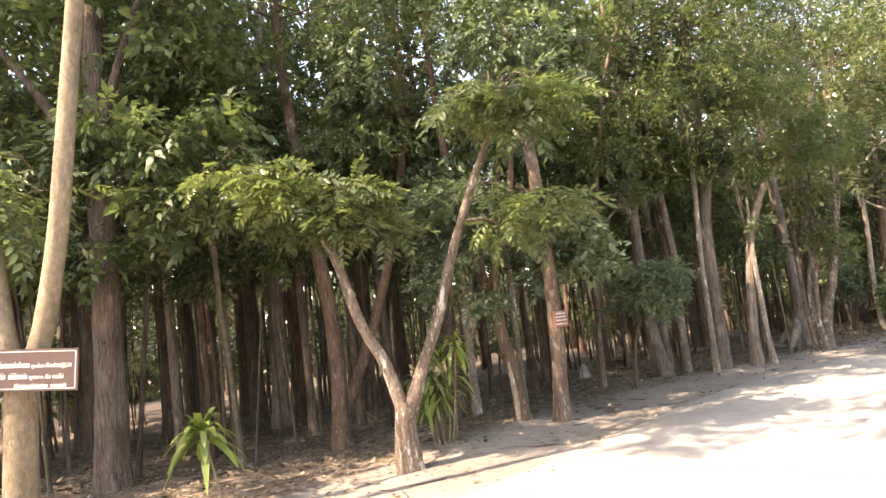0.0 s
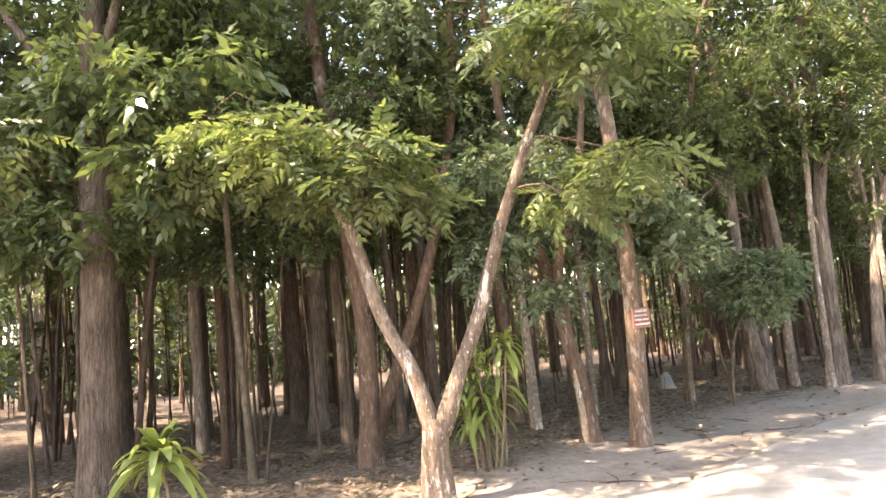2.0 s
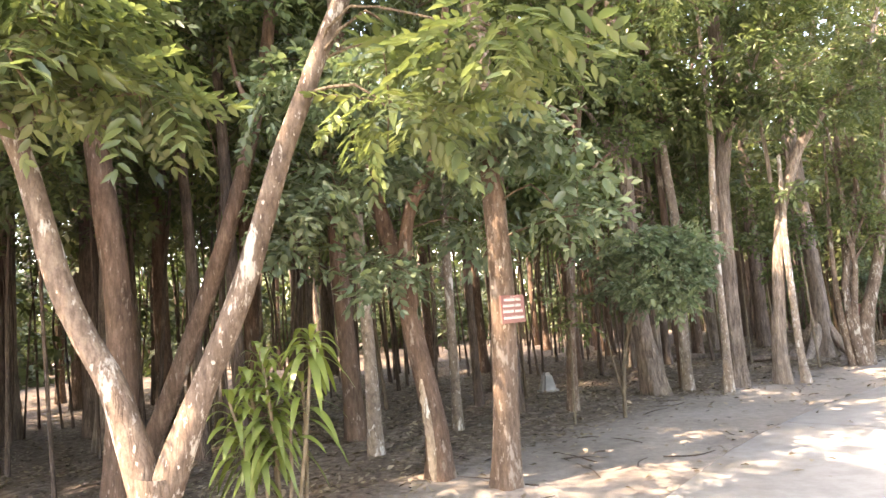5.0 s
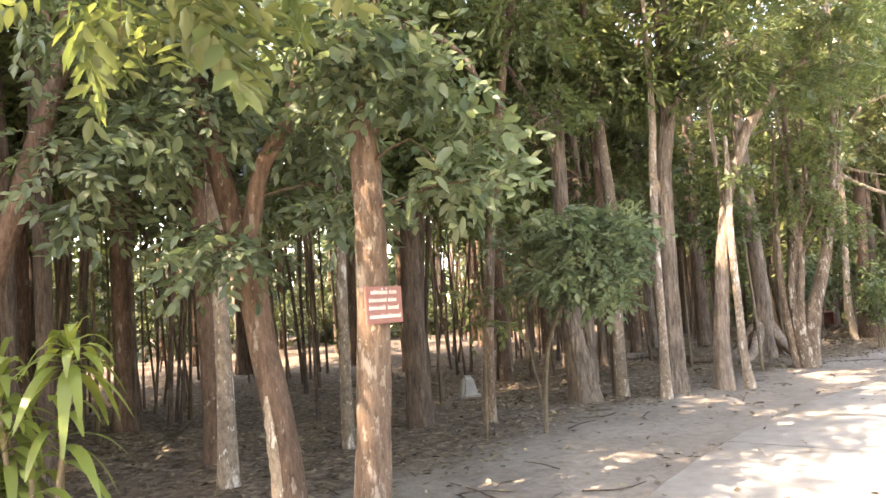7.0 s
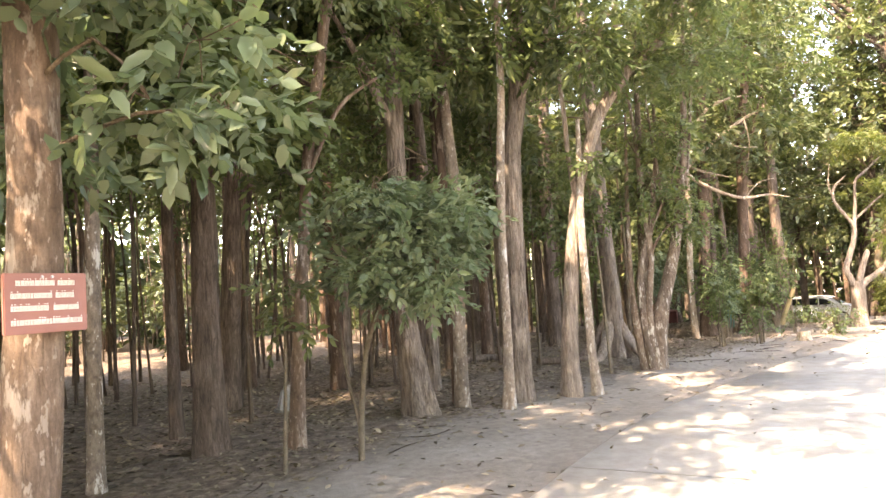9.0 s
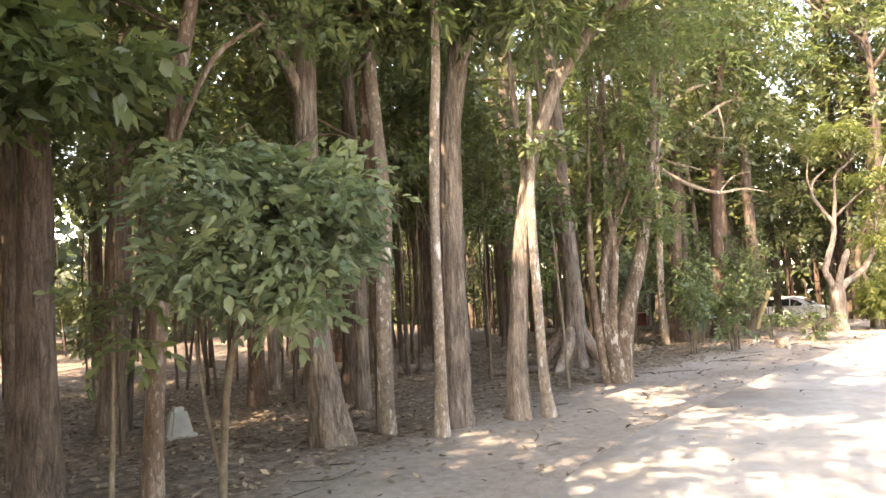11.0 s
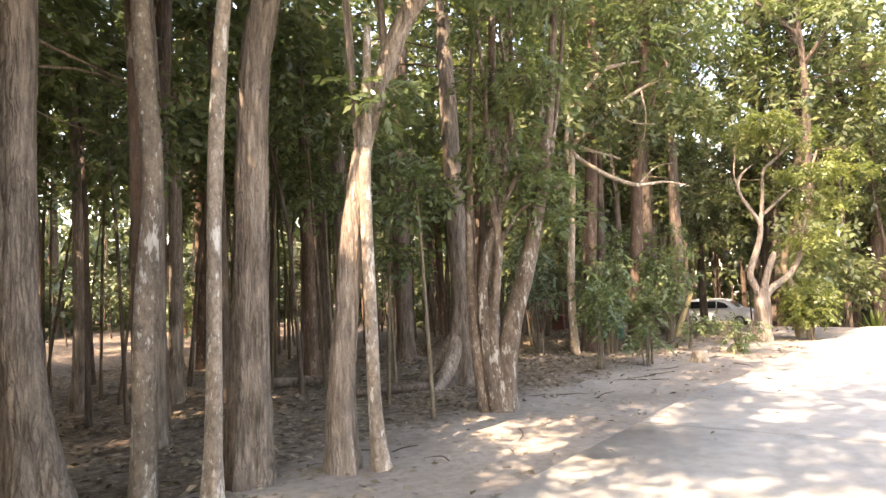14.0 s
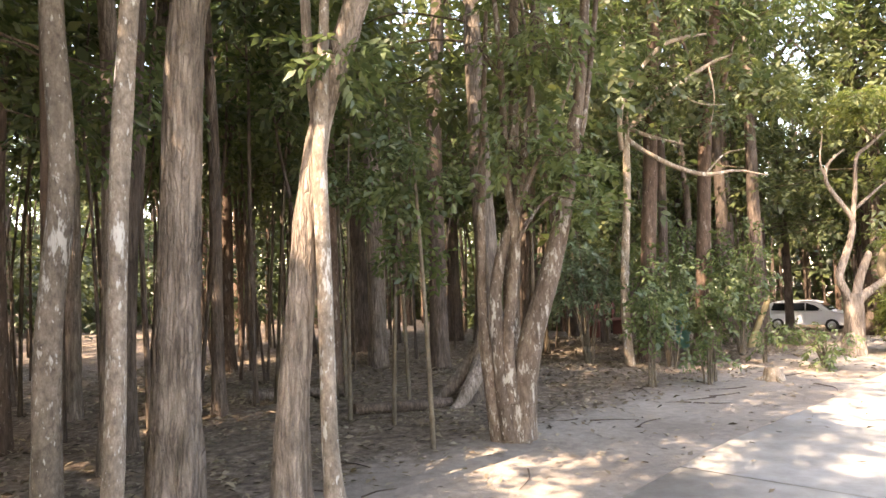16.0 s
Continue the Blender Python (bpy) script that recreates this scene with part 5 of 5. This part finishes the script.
def far_woods():
    rng = np.random.default_rng(90)
    n = 700
    a, d = rng.uniform(0, 2 * np.pi, n), rng.uniform(34, 70, n)
    cx, cy = 6 + d * np.cos(a), 14 + d * np.sin(a)
    keep = (np.abs(beside_road(cx, cy)) > 15) & ~((np.abs((cy - 10) / (cx - 5) - 0.985) < 0.1) & (d < 42) & (cx > 5))
    cx, cy = cx[keep], cy[keep]
    n = len(cx)
    pieces = [tube([(x, y, -1.5, 0.1), (x + rng.normal(0, 0.3), y, 6, 0.08), (x, y, 12, 0.03)], 5, 3.0, 0, 0, 0, 1) for x, y in zip(cx, cy)]
    tagged(new("far_trunks", mesh_of("far_trunks", *join(pieces), BARK_DARK, True)), "far dark trunks of the surrounding woods", "woods", kind="stuff")
    cl = np.column_stack([np.repeat(cx, 6), np.repeat(cy, 6), rng.uniform(0.4, 13, n * 6), rng.uniform(1.0, 2.0, n * 6)])
    cl[:, :2] += rng.normal(0, 1.6, (n * 6, 2))
    # foliage, thicket and undergrowth here take leaves darkened in colour for shade
    v, f = leaves(cl, "rough", 15000, 91, 0.9, 0.3)
    c = np.repeat(v.reshape(-1, 20, 3).mean(1), 20, axis=0)
    v = c + (v - c) * 3.1
    tagged(new("far_foliage", mesh_of("far_foliage", v, f, LEAF_DEEP_SHADE)), "far green foliage of the surrounding woods", "woods", kind="stuff")
    q, e = rng.uniform(0.05, np.pi, 900), rng.uniform(27, 54, 900)
    e = np.where((np.abs(q - 0.705) < 0.1) | (q < 0.4), rng.uniform(43, 54, 900), e)
    v, f = leaves(np.column_stack([6 + e * np.cos(q), 14 + e * np.sin(q), rng.uniform(-1.2, 6.0, 900), rng.uniform(0.9, 1.6, 900)]), "rough", 12500, 93, 0.8, 0.3)
    c = np.repeat(v.reshape(-1, 20, 3).mean(1), 20, axis=0)
    tagged(new("far_thicket", mesh_of("far_thicket", c + (v - c) * 3.4, f, LEAF_DEEP_SHADE)), "dense low thicket closing off the distance", "woods", kind="stuff")
    m = 800
    x, y = rng.uniform(-28, 44, m), rng.uniform(8, 54, m)
    off = beside_road(x, y)
    ok = (off > 8.5) & (off < 40) & ~((np.abs((y - 10) / (x - 5) - 0.985) < 0.1) & (x > 16))
    x, y = x[ok], y[ok]
    z = height(x, y)
    h = rng.uniform(1.2, 3.6, len(x))
    few = off[ok] > 12
    v, f = leaves(np.column_stack([x, y, z + h, rng.uniform(0.5, 1.0, len(x))])[few] * np.array([1, 1, 0.8, 1]), "rough", 12500, 92, 0.8, 0.3)
    tagged(new("undergrowth", mesh_of("undergrowth", v, f, LEAF_DEEP_SHADE)), "dim green undergrowth deep in the forest", "undergrowth", kind="stuff")
    pieces = [tube([(a, b, c - 0.1, 0.028), (a + rng.normal(0, 0.15), b, c + 2, 0.024), (a + rng.normal(0, 0.3), b, c + 5, 0.012)], 4, 2.6, 0, 0, 0, 1) for a, b, c in zip(x, y, z)]
    tagged(new("thicket_stems", mesh_of("thicket_stems", *join(pieces), BARK_DARK, True)), "countless thin stems deep in the forest", "undergrowth", kind="stuff")


far_woods()


# ---- things ----
def strap_leaf(length, width, yaw, rise, droop, seed):
    """A long strap leaf that arches over, folded along its midrib, with wavy edges."""
    rng = np.random.default_rng(seed)
    k = 9
    u = np.linspace(0, 1, k)
    r = length * (u * math.cos(rise) - 0.1 * u ** 2)
    z = length * (u * math.sin(rise) - droop * u ** 2)
    w = width * np.sin(np.pi * np.clip(u * 0.92 + 0.06, 0, 1)) ** 0.7 * (1 + 0.08 * np.sin(9 * u + seed))
    c, s = math.cos(yaw), math.sin(yaw)
    twist = rng.normal(0, 0.25) * u
    v = []
    for side, lift in ((-1, 0.22), (0, 0.0), (1, 0.22)):
        x, y = r, side * w / 2 * np.cos(twist)
        v.append(np.stack([x * c - y * s, x * s + y * c, z + lift * w / 2 * abs(side) + side * w / 2 * np.sin(twist)], 1))
    v = np.vstack(v)
    f = [(row * k + i, row * k + i + 1, (row + 1) * k + i + 1, (row + 1) * k + i) for row in (0, 1) for i in range(k - 1)]
    return v, np.array(f)


def strap_plant(name, label, x, y, stems, leaf_len, leaf_w, seed, sag=1.0):
    """A strap-leaved plant: bare canes, each with a rosette of arching leaves; stems are (x, y, top x, top y, top z, leaves, low)."""
    rng = np.random.default_rng(seed)
    ob = thing(name, (x, y, ground_z(x, y) - 0.02), label, "plant")
    for sx, sy, tx, ty, tz, n, low in stems:
        part("cane", mesh_of("cane", *tube([(sx, sy, -0.03, 0.017), ((sx + tx) / 2 + 0.02, (sy + ty) / 2, tz * 0.5, 0.014), (tx, ty, tz, 0.011)], 8, 0.1, 0, 0.05, 0.3, seed), BARK_SMOOTH, True), BARK_SMOOTH, ob)
        for i in range(n):
            q = i / n
            v, f = strap_leaf(leaf_len * rng.uniform(0.75, 1.15), leaf_w * rng.uniform(0.8, 1.15), i * 2.4 + rng.normal(0, 0.3), 1.15 - 1.15 * q + rng.normal(0, 0.12), (rng.uniform(0.5, 0.95) + 0.3 * q) * sag, seed + i)
            h = tz - low * q * (tz - 0.3)
            g = (h / tz)
            part("leaf", mesh_of("leaf", v + np.array([sx + (tx - sx) * g, sy + (ty - sy) * g, h]), f, LEAF_DRAC, True), LEAF_DRAC, ob)
    return ob


strap_plant("strap_leaved_plant", "small strap-leaved plant, bright green, on one bent cane", -2.62, 6.6, [(0.1, 0, -0.08, 0, 0.92, 42, 0.2)], 0.44, 0.085, 601, 0.75)
strap_plant("strap_leaved_clump", "tall clump of strap-leaved canes with drooping green leaves", -0.5, 9.5,
            [(0.0, 0, -0.06, -0.05, 1.25, 36, 0.75), (-0.08, 0.03, -0.2, 0.0, 1.18, 36, 0.8), (0.1, -0.02, 0.3, -0.03, 1.42, 26, 0.15), (-0.03, 0.08, -0.12, 0.1, 1.35, 34, 0.7), (0.16, 0.05, 0.2, 0.05, 1.12, 14, 0.4), (-0.14, 0, -0.32, -0.06, 1.0, 30, 0.8), (0.05, -0.06, 0.12, -0.08, 0.8, 10, 0.5)],
            0.38, 0.058, 640, 1.0)
for k, (x, y, n) in enumerate(((25.2, 23.6, 26),)):
    ob = thing("agave", (x, y, ground_z(x, y)), "spiky pale green rosette plant beside the road", "plant")
    rng = np.random.default_rng(660)
    for i in range(n):
        v, f = strap_leaf(rng.uniform(0.8, 1.1), 0.09, i * 2.4, 1.35 - 1.1 * i / n, 0.08, 660 + i)
        part("leaf", mesh_of("leaf", v, f, LEAF_DRAC, True), LEAF_DRAC, ob)


def lettering(text, x0, x1, z, ob):
    """One painted word in the built-in font, from x0 to x1 on the face of a board."""
    c = bpy.data.curves.new("word", "FONT")
    c.body, c.resolution_u, c.extrude = text, 2, 0.02
    o = new("word", c)
    bpy.context.view_layer.update()
    me = bpy.data.meshes.new_from_object(o.evaluated_get(bpy.context.evaluated_depsgraph_get()))
    bpy.data.objects.remove(o)
    xs = [v.co.x for v in me.vertices]
    k = (x1 - x0) / (max(xs) - min(xs))
    me.transform(pose(x0, -0.0105, z, 90) @ Matrix.Diagonal((k, k * 1.05, 0.06, 1)) @ Matrix.Translation((-min(xs), 0, 0)))
    me.materials.append(SIGN_WHITE)
    part("word", me, SIGN_WHITE, ob, "white painted lettering")


def sign(name, label, at, turn, w, h, mat, lines, border, seed, lean=0.0, words=()):
    """A painted board; lettering that cannot be read is short raised bars."""
    ob = thing(name, at, label, "sign", turn=turn)
    ob.matrix_world = pose(*at, 0, lean, turn)
    part("board", box(w, 0.018, h, bevel=0.004), mat, ob)
    rng = np.random.default_rng(seed)
    for text, x0, x1, z in words:
        lettering(text, x0, x1, z, ob)
    for z, size, spans in lines:
        for x, x1 in spans:
            bm = bmesh.new()
            while x < x1:
                cw = size * rng.uniform(0.4, 0.6)
                marks = [(0, 0, cw * 0.22, size), (cw * 0.5, 0, cw * 0.2, size), (cw * 0.25, rng.choice([-0.4, 0.4]) * size, cw * 0.6, size * 0.18)]
                if rng.random() < 0.35:
                    marks.append((cw * 0.3, size * 0.78, cw * 0.4, size * 0.18))
                for dx, dz, sw, sh in marks:
                    bmesh.ops.create_cube(bm, size=1.0, matrix=pose(x + dx, -0.0105, z + dz) @ Matrix.Diagonal((sw, 0.003, sh, 1)))
                x += cw * 1.05
            part("word", bm, SIGN_WHITE, ob, "white painted lettering")
    if border:
        for sx, sz, x, z in ((w - 0.05, 0.005, 0, h / 2 - 0.022), (w - 0.05, 0.005, 0, -h / 2 + 0.022), (0.005, h - 0.04, w / 2 - 0.025, 0), (0.005, h - 0.04, -w / 2 + 0.025, 0)):
            part("border_line", box(sx, 0.003, sz, (x, -0.0105, z)), SIGN_WHITE, ob)
    for x in (-w * 0.06, w * 0.06):
        bm = bmesh.new()
        bmesh.ops.create_cone(bm, cap_ends=True, segments=10, radius1=0.007, radius2=0.005, depth=0.006, matrix=pose(x, -0.011, h * 0.44, 90))
        part("nail", bm, CAR_METAL, ob)
    return ob


sign("notice_board", "brown painted notice board with white lettering on a pale trunk", (-3.72, 5.56, 1.69), 0.0, 0.92, 0.35, SIGN_BROWN,
     [(0.038, 0.036, ((-0.38, -0.24), (-0.21, 0.035))), (-0.055, 0.036, ((-0.33, -0.16), (-0.13, 0.02))), (-0.132, 0.024, ((-0.08, 0.2), (0.23, 0.36)))], True, 701, 5.5,
     (("พูดน้อย", 0.055, 0.173, 0.02), ("คือนักปฏิบัติ", 0.187, 0.40, 0.02), ("พูดมาก", 0.042, 0.165, -0.073), ("คือ", 0.182, 0.228, -0.073), ("คนโง่", 0.245, 0.335, -0.073)))
sign("tree_sign", "small red painted sign with white lettering nailed to a trunk", (1.41, 10.225, 1.565), 48.0, 0.35, 0.24, SIGN_RED,
     [(0.08, 0.021, ((-0.128, 0.028), (0.045, 0.115))), (0.03, 0.021, ((-0.148, 0.012), (0.035, 0.11))), (-0.02, 0.021, ((-0.148, -0.005), (0.025, 0.13))), (-0.075, 0.021, ((-0.148, 0.145),))], False, 702)


def block(x, y):
    """A worn grey concrete marker with a rounded top and a thin wire post."""
    ob = thing("concrete_marker", (x, y, ground_z(x, y) - 0.02), "worn grey concrete marker block under the trees", "block", turn=20)
    bm = box(0.32, 0.2, 0.36, (0, 0, 0.18), 0.05)
    for v in bm.verts:
        k = max(0.0, v.co.z)
        v.co.x *= 1 - 1.0 * k - 1.6 * k * k
        v.co.y *= 1 - 0.8 * k
    part("body", bm, BOX_GREY, ob)
    part("foot", box(0.36, 0.22, 0.08, (0, 0, 0.02), 0.015), BOX_GREY, ob)


block(2.68, 16.75)


def car(x, y, turn):
    """A small white estate car."""
    ob = thing("car", (x, y, ground_z(x, y)), "white parked car seen between shrubs", "car", turn=turn)
    prof = [(-1.95, 0.32), (-1.98, 0.75), (-1.85, 1.0), (-1.6, 1.42), (-1.2, 1.52), (0.3, 1.52), (0.7, 1.4), (1.15, 1.02), (1.75, 0.9), (1.95, 0.7), (1.95, 0.32)]
    bm = bmesh.new()
    rows = []
    for yy, k in ((-0.8, 0.96), (-0.84, 1.0), (0.84, 1.0), (0.8, 0.96)):
        rows.append([bm.verts.new((px * k, yy * (1 - 0.16 * max(0, pz - 0.95) / 0.55), pz)) for px, pz in prof])
    for a, b in zip(rows, rows[1:]):
        for i in range(len(prof)):
            j = (i + 1) % len(prof)
            bm.faces.new((a[i], a[j], b[j], b[i]))
    bm.faces.new(rows[0][::-1])
    bm.faces.new(rows[-1])
    bmesh.ops.recalc_face_normals(bm, faces=bm.faces[:])
    bmesh.ops.bevel(bm, geom=bm.edges[:], offset=0.03, segments=2, affect="EDGES")
    body = part("body", bm, CAR_WHITE, ob)
    for s in (-1, 1):
        for x0, x1 in ((-1.55, -0.75), (-0.7, 0.05), (0.1, 0.85)):
            bm = bmesh.new()
            top = 1.42 if x1 < 0.5 else 1.3
            q = [(x0, 1.03), (x1, 1.03), (x1 - (0.35 if x1 > 0.5 else 0.0), top), (x0 + (0.12 if x0 < -1.4 else 0.0), 1.42)]
            vs = [bm.verts.new((px, s * (0.86 - 0.26 * (pz - 0.95)), pz)) for px, pz in q]
            bm.faces.new(vs)
            bmesh.ops.solidify(bm, geom=bm.faces[:], thickness=0.012)
            part("side_window", bm, CAR_GLASS, ob)
        for wx in (-1.25, 1.25):
            bm = bmesh.new()
            bmesh.ops.create_cone(bm, cap_ends=True, segments=24, radius1=0.31, radius2=0.31, depth=0.2, matrix=pose(wx, s * 0.78, 0.31, 90))
            bmesh.ops.bevel(bm, geom=bm.edges[:], offset=0.02, segments=2, affect="EDGES")
            wheel = part("wheel", bm, CAR_BLACK, ob)
            bm = bmesh.new()
            bmesh.ops.create_cone(bm, cap_ends=True, segments=20, radius1=0.2, radius2=0.17, depth=0.03, matrix=pose(wx, s * 0.89, 0.31, 90))
            part("rim", bm, CAR_METAL, wheel)
        part("headlight", box(0.12, 0.3, 0.14, (1.9, s * 0.6, 0.75), 0.03), CAR_LAMP, ob)
        part("tail_light", box(0.08, 0.16, 0.4, (-1.93, s * 0.72, 0.9), 0.02), CAR_RED, ob)
        part("mirror", box(0.1, 0.18, 0.13, (0.75, s * 0.95, 1.05), 0.03), CAR_WHITE, ob)
    part("windscreen", box(0.02, 1.25, 0.52, (0.97, 0, 1.23), 0.005, 0, 0), CAR_GLASS, ob).matrix_local = pose(0.97, 0, 1.23, 0, -48, 0) @ pose(-0.97, 0, -1.23)
    part("bumper", box(0.16, 1.66, 0.2, (1.93, 0, 0.42), 0.05), CAR_WHITE, ob)


car(34.4, 38.8, 302)


def tank(x, y):
    ob = thing("water_barrel", (x, y, ground_z(x, y) - 0.02), "dark green plastic barrel standing among shrubs", "barrel")
    bm = bmesh.new()
    bmesh.ops.create_cone(bm, cap_ends=True, segments=28, radius1=0.32, radius2=0.36, depth=1.25, matrix=pose(0, 0, 0.63))
    bmesh.ops.bevel(bm, geom=[e for e in bm.edges if abs(e.verts[0].co.z - e.verts[1].co.z) < 0.01], offset=0.04, segments=2, affect="EDGES")
    part("body", bm, TANK_GREEN, ob)
    for z in (0.35, 0.8):
        bm = bmesh.new()
        bmesh.ops.create_cone(bm, cap_ends=False, segments=28, radius1=0.355, radius2=0.365, depth=0.05, matrix=pose(0, 0, z))
        part("band", bm, TANK_GREEN, ob)


tank(15.0, 23.2)


def bench(x, y, turn):
    ob = thing("bench", (x, y, ground_z(x, y)), "rust-red wooden bench in the forest shade", "bench", turn=turn)
    for k in range(3):
        part("slat", box(1.5, 0.11, 0.035, (0, -0.13 + 0.13 * k, 0.44), 0.006), RUST_RED, ob)
    for k in range(2):
        part("back_slat", box(1.5, 0.03, 0.12, (0, 0.26, 0.62 + 0.17 * k), 0.006), RUST_RED, ob)
    for s in (-0.6, 0.6):
        part("leg", box(0.07, 0.4, 0.43, (s, 0, 0.21), 0.008), RUST_RED, ob)
        part("back_post", box(0.07, 0.04, 0.5, (s, 0.22, 0.62), 0.008), RUST_RED, ob)


bench(15.4, 26.6, 25)


def stake(x, y):
    ob = thing("stake", (x, y, ground_z(x, y)), "short leaning yellowish wooden stake, broken off", "stake")
    part("post", mesh_of("post", *tube([(0, 0, -0.05, 0.085), (0.08, -0.08, 0.3, 0.062), (0.2, -0.2, 0.72, 0.055), (0.28, -0.27, 1.0, 0.05), (0.28, -0.27, 1.04, 0.02)], 12, 0.15, 0, 0.06, 0, 5), POST_YELLOW, True), POST_YELLOW, ob)


stake(16.1, 22.19)


def stump(x, y):
    """A low weathered cut stump with a split top and short roots."""
    ob = thing("stump", (x, y, ground_z(x, y)), "low weathered pale tree stump on the sand", "stump")
    part("body", mesh_of("body", *tube([(0, 0, -0.04, 0.125), (0, 0, 0.1, 0.11), (0.01, 0, 0.18, 0.105), (0.01, 0, 0.19, 0.09), (0.01, 0, 0.175, 0.01)], 16, 0.05, 0.05, 0.06, 0.3, 7), BARK_PALE, True), BARK_PALE, ob)
    for a in (0.4, 2.3, 4.4):
        part("root", mesh_of("root", *tube([(0.1 * math.cos(a), 0.1 * math.sin(a), 0.05, 0.04), (0.2 * math.cos(a), 0.2 * math.sin(a), 0.01, 0.03), (0.33 * math.cos(a), 0.33 * math.sin(a), -0.03, 0.012)], 7, 0.06, 0, 0.06, 0, 9), BARK_PALE, True), BARK_PALE, ob)


stump(13.58, 18.87)


# fallen log and twigs
def log(name, label, pts, mat, seed, category="log", seg=12):
    x, y = pts[0][0], pts[0][1]
    z = ground_z(x, y)
    ob = thing(name, (x, y, z), label, category)
    q = np.array([(px - x, py - y, pz + ground_z(px, py) - z, pr) for px, py, pz, pr in pts])
    part("stem", mesh_of("stem", *tube(q, seg, 0.12, 0.02, 0.08, 0, seed), mat, True), mat, ob)


log("fallen_log", "fallen grey log lying in the litter", [(6.2, 20.6, 0.07, 0.09), (6.9, 20.5, 0.08, 0.085), (7.6, 20.3, 0.07, 0.07)], BARK_GREY, 801)
log("fallen_log", "fallen grey log lying in the litter", [(7.4, 18.9, 0.06, 0.08), (8.2, 19.0, 0.07, 0.075), (8.7, 19.2, 0.06, 0.06)], BARK_DARK, 802)
rng_t = np.random.default_rng(810)
for k in range(64):
    s = rng_t.uniform(-2, 22)
    i = int(np.argmin(np.abs(np.cumsum(np.linalg.norm(np.diff(EDGE, axis=0), axis=1)) - (20.5 + s))))
    o = rng_t.uniform(0.5, 2.6)
    x, y = EDGE[i] + EDGE_N[i] * o
    a, ln = rng_t.uniform(0, 6.28), rng_t.uniform(0.2, 0.7)
    b = a + rng_t.normal(0, 0.4)
    log("fallen_twig", "thin dry twig lying on the sand", [(x, y, 0.008, 0.009), (x + ln * 0.5 * math.cos(a), y + ln * 0.5 * math.sin(a), 0.012, 0.006), (x + ln * (0.5 * math.cos(a) + 0.5 * math.cos(b)), y + ln * (0.5 * math.sin(a) + 0.5 * math.sin(b)), 0.01, 0.003)],
        BARK_DARK, 810 + k, "twig", 5)


def litter():
    """Dry fallen leaves: thick under the trees, sparse on the sand."""
    rng = np.random.default_rng(900)
    n = 135000
    x, y = rng.uniform(-9, 20, n), rng.uniform(5.5, 27, n)
    off = beside_road(x, y)
    patch = 0.5 + 0.5 * np.sin(2.1 * x + 1.3 * y) * np.sin(1.7 * x - 2.3 * y + 1)
    keep = rng.uniform(0, 1, n) < np.clip((off - 1.2) / 1.5, np.where(off < 0, 0.02, 0.10), 1) * (0.35 + 0.65 * patch) * (off > -1.5) * np.clip((14 - off) / 8, 0.15, 1)
    x, y = x[keep], y[keep]
    m = len(x)
    z = height(x, y) + rng.uniform(0.004, 0.03, m)
    z = np.where(off[keep] < 0, z + 0.036, z)
    tv = np.array([(0, 0, 0), (0.45, 0.24, 0.1), (1, 0, 0.02), (0.45, -0.24, 0.1)])
    v, f = scatter((tv, np.array([[0, 1, 2, 3]])), np.stack([x, y, z], 1), rng.uniform(0, 6.28, m), rng.normal(0, 0.22, m), rng.normal(0, 0.3, m), rng.uniform(0.05, 0.115, m))
    tagged(new("leaf_litter", mesh_of("leaf_litter", v, f, LEAF_DRY)), "dry brown fallen leaves covering the forest floor", "litter", kind="stuff")


litter()
